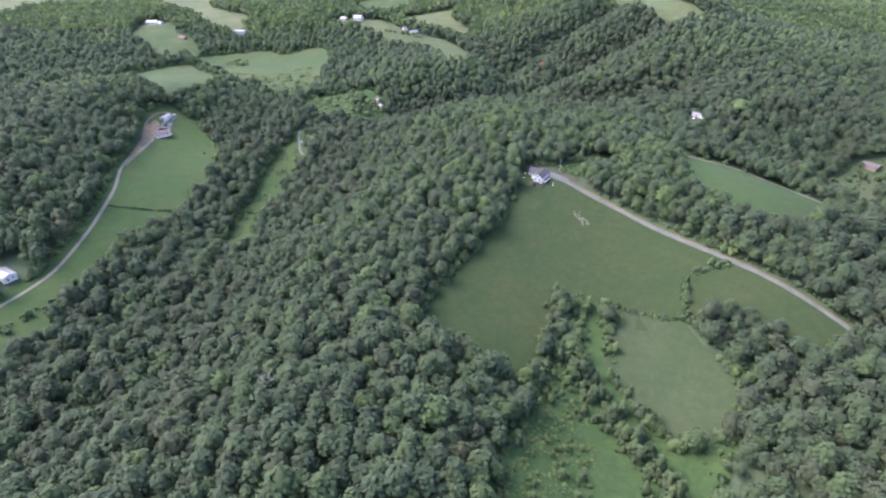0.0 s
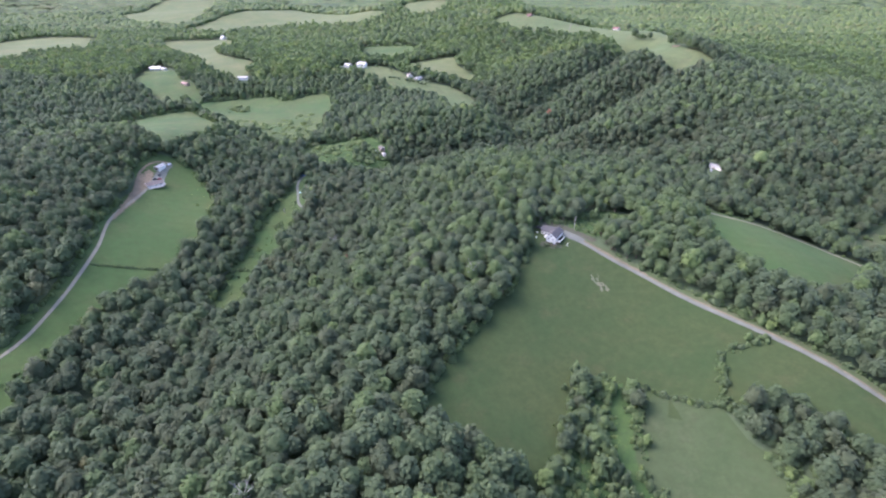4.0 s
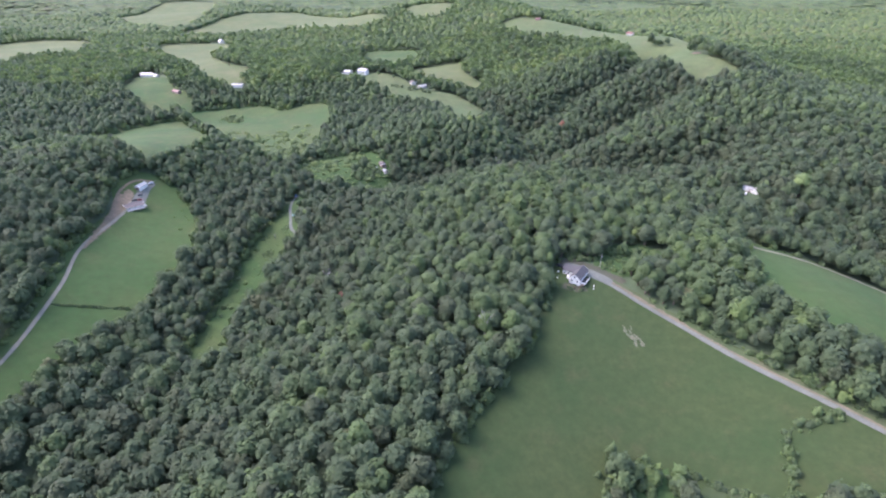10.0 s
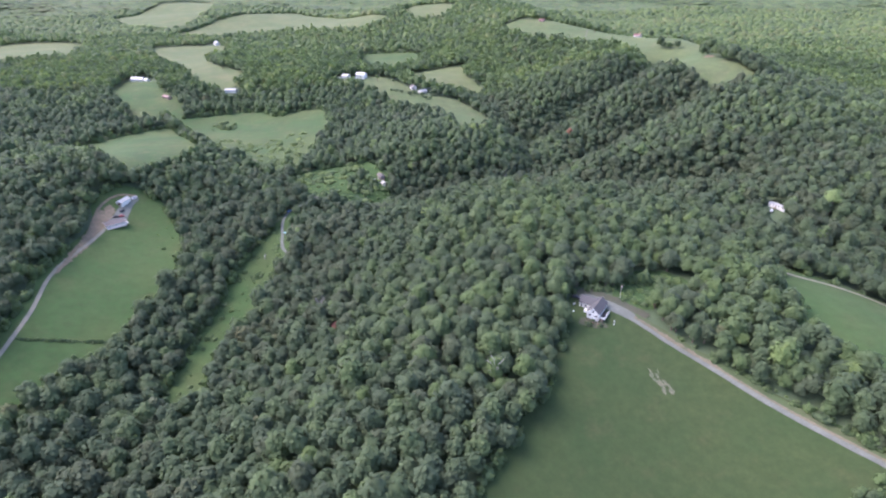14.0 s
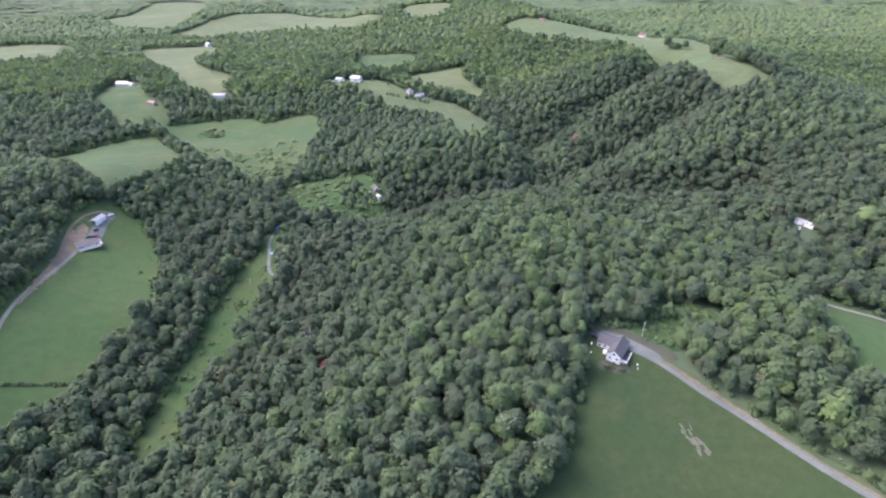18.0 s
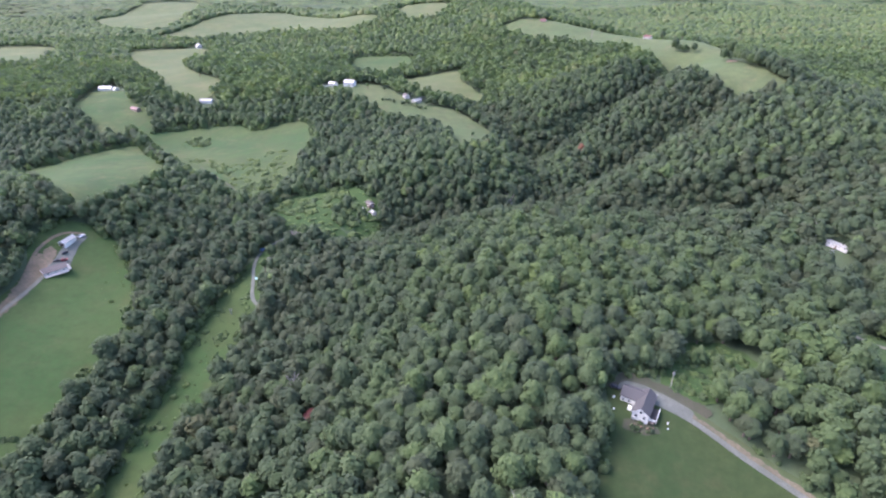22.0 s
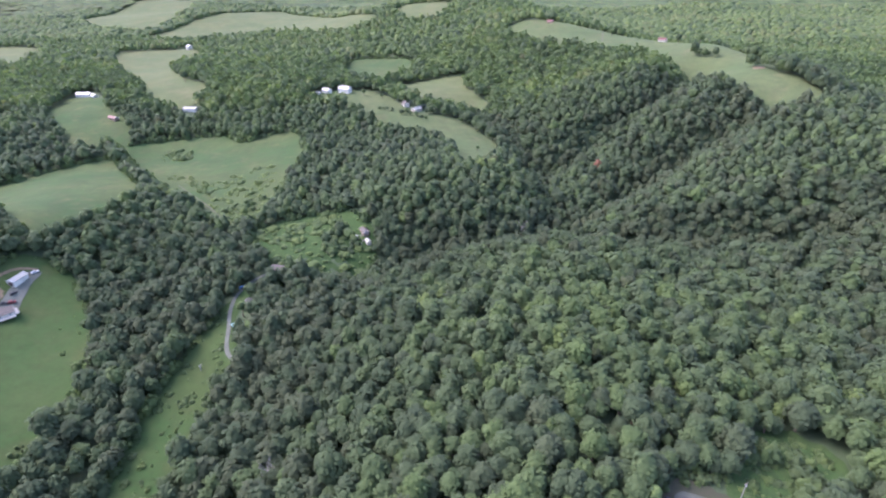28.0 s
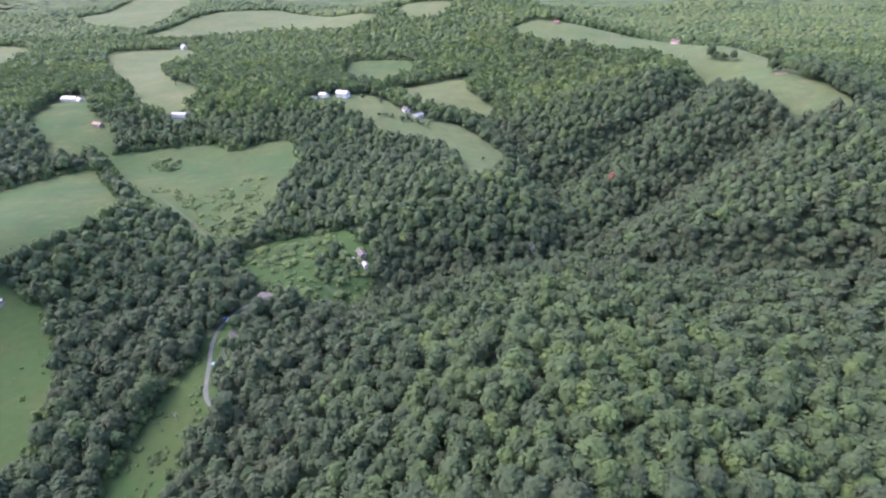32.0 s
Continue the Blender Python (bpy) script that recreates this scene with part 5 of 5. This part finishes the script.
def tree_row(line, count, size, seed, label, tall=1.0):
    """A row of field-edge trees, in one belt."""
    r = np.random.default_rng(seed)
    q = np.array(curve_through(line, 2.0))
    k = np.linspace(0, len(q) - 1, count).astype(int)
    px, py = q[k, 0] + r.normal(0, 2.0, count), q[k, 1] + r.normal(0, 2.0, count)
    rad = size * r.uniform(0.7, 1.25, count)
    p = np.stack([px, py, ground_z(px, py) + rad * 0.3, rad, tall * r.uniform(0.8, 1.1, count), r.uniform(0, 6.28, count), r.uniform(0.1, 0.6, count)], -1)
    return tagged(joined("tree_row", mid_kinds, p, M_LEAF), label, "tree row", kind="stuff")


tree_row([(-385, 850), (-345, 795), (-308, 748), (-285, 732)], 40, 4.5, 1, "hedgerow of trees between two pale pastures")
tree_row([(-66, 918), (-48, 945), (-62, 962), (-80, 990)], 16, 3.5, 2, "trees round the farm buildings")
tree_row([(-190, 1005), (-160, 1018), (-130, 1040), (-70, 1030)], 30, 4.5, 3, "belt of trees behind the white farmhouse")
tree_row([(-95, 1085), (-130, 1110), (-90, 1130)], 20, 4.5, 4, "belt of trees between two fields")
tree_row([(341, 908), (350, 880), (357, 850), (366, 822), (372, 812)], 26, 6.0, 6, "belt of big trees across the end of the ridge field", 1.4)
tree_row([(312, 1000), (322, 988), (332, 978)], 9, 6.0, 7, "clump of big trees beside the ridge house", 1.3)
tree_row([(-90, 935), (-60, 925), (-38, 905)], 14, 3.0, 8, "low trees in front of the farm buildings")
tree_row([(396, 830), (402, 870), (404, 915)], 20, 7.0, 5, "tall trees along the crest of the ridge field")


FLOWER_MESH = mesh("leaves", *dome(1, 8, 60, 99, 0.9, 0.4), M_FLOWER, True)


def lone_tree(x, y, radius, label, k=0, mat=None, tall=1.1):
    ob = tree(x, y, h1(x, y) + radius * 0.95, radius, tall, x, k, label, "")
    if mat:
        for c in ob.children:
            if c.name.startswith("crown"):
                c.data = c.data.copy()
                c.data.materials[0] = mat
    return ob


lone_tree(138, 765, 5.5, "broadleaf tree with bright russet red leaves", 1, M_RED_LEAF)
lone_tree(161.6, 624.4, 3.6, "small tree with withered brown leaves", 2, M_RED_LEAF)
for x, y, rr in ((70.5, 363.8, 0.9), (73.0, 362.6, 1.1), (75.0, 362.8, 0.8), (67.8, 364.6, 0.8)):
    ob = new("flower_shrub")
    tagged(ob, "low shrub with dull red flowers before the house", "shrub")
    ob.matrix_world = Matrix.LocRotScale((x, y, h1(x, y) + 0.1), Euler((0, 0, x)), (rr, rr, rr * 0.8))
    part("leaves", FLOWER_MESH, ob)
lone_tree(-84, 419, 4.5, "pale green tree at the edge of a woodland gap", 5)
lone_tree(283, 504, 8.0, "broad pale yellow-green tree standing in the woods", 0, M_PALE_LEAF)
lone_tree(258, 512, 4.5, "pale yellow-green tree behind a white trailer", 2, M_PALE_LEAF)
lone_tree(57, 382, 4.0, "pale yellow-green tree beside the white house", 3, M_PALE_LEAF)
lone_tree(-134, 528, 4.0, "pale yellow-green tree beside the valley lane", 4, M_PALE_LEAF)
lone_tree(143, 226, 6.5, "large broad tree with a dull brownish green crown in the thicket", 0)
lone_tree(-144.0, 544.5, 4.0, "broad green tree beside the valley lane", 2)
lone_tree(-138.5, 518.5, 2.8, "broad green tree beside the valley lane", 4)
lone_tree(128, 430, 6.0, "large full green tree beside the drive's trees", 3)
for x, y, rr in ((-470, 1015, 5), (-395, 1075, 6), (-120, 985, 4), (-95, 975, 3), (262, 1200, 5), (340, 1120, 6), (355, 1080, 6), (22, 810, 2.5)):
    lone_tree(x, y, rr, "lone broadleaf tree in an open field", int(x) % 6)


def bare_tree(x, y, h):
    """A dead tree: trunk and forked bare branches."""
    r = random.Random(int(x * 7 + y))
    ob = thing("dead_tree", x, y, h1(x, y), r.uniform(0, 360), "leafless grey dead tree rising from the woodland", "dead tree")
    bm = bmesh.new()
    limb(bm, (0, 0, 0), (0, 0, h * 0.6), 0.28, 0.16)
    part("trunk", from_bm("trunk", bm, M_DEAD), ob)
    for i in range(9):
        a, z0 = i * 2.4, h * (0.4 + 0.05 * i)
        bm = bmesh.new()
        tip = Vector((math.cos(a) * h * 0.24, math.sin(a) * h * 0.24, z0 + h * r.uniform(0.15, 0.3)))
        base = Vector((0, 0, min(z0, h * 0.6)))
        limb(bm, base, tip, 0.12, 0.05, 5)
        for j in range(4):
            m = base.lerp(tip, r.uniform(0.4, 1.0))
            limb(bm, m, m + Vector((r.uniform(-1, 1), r.uniform(-1, 1), r.uniform(0.2, 1))) * h * 0.12, 0.05, 0.02, 4)
        part("branch", from_bm("branch", bm, M_DEAD), ob)
    return ob


for x, y, h in ((-79, 172, 17), (14, 323, 17), (-93, 423, 15), (-155, 500, 4.5), (80, 645, 16), (48.6, 650, 17), (244, 533, 13)):
    bare_tree(x, y, h)
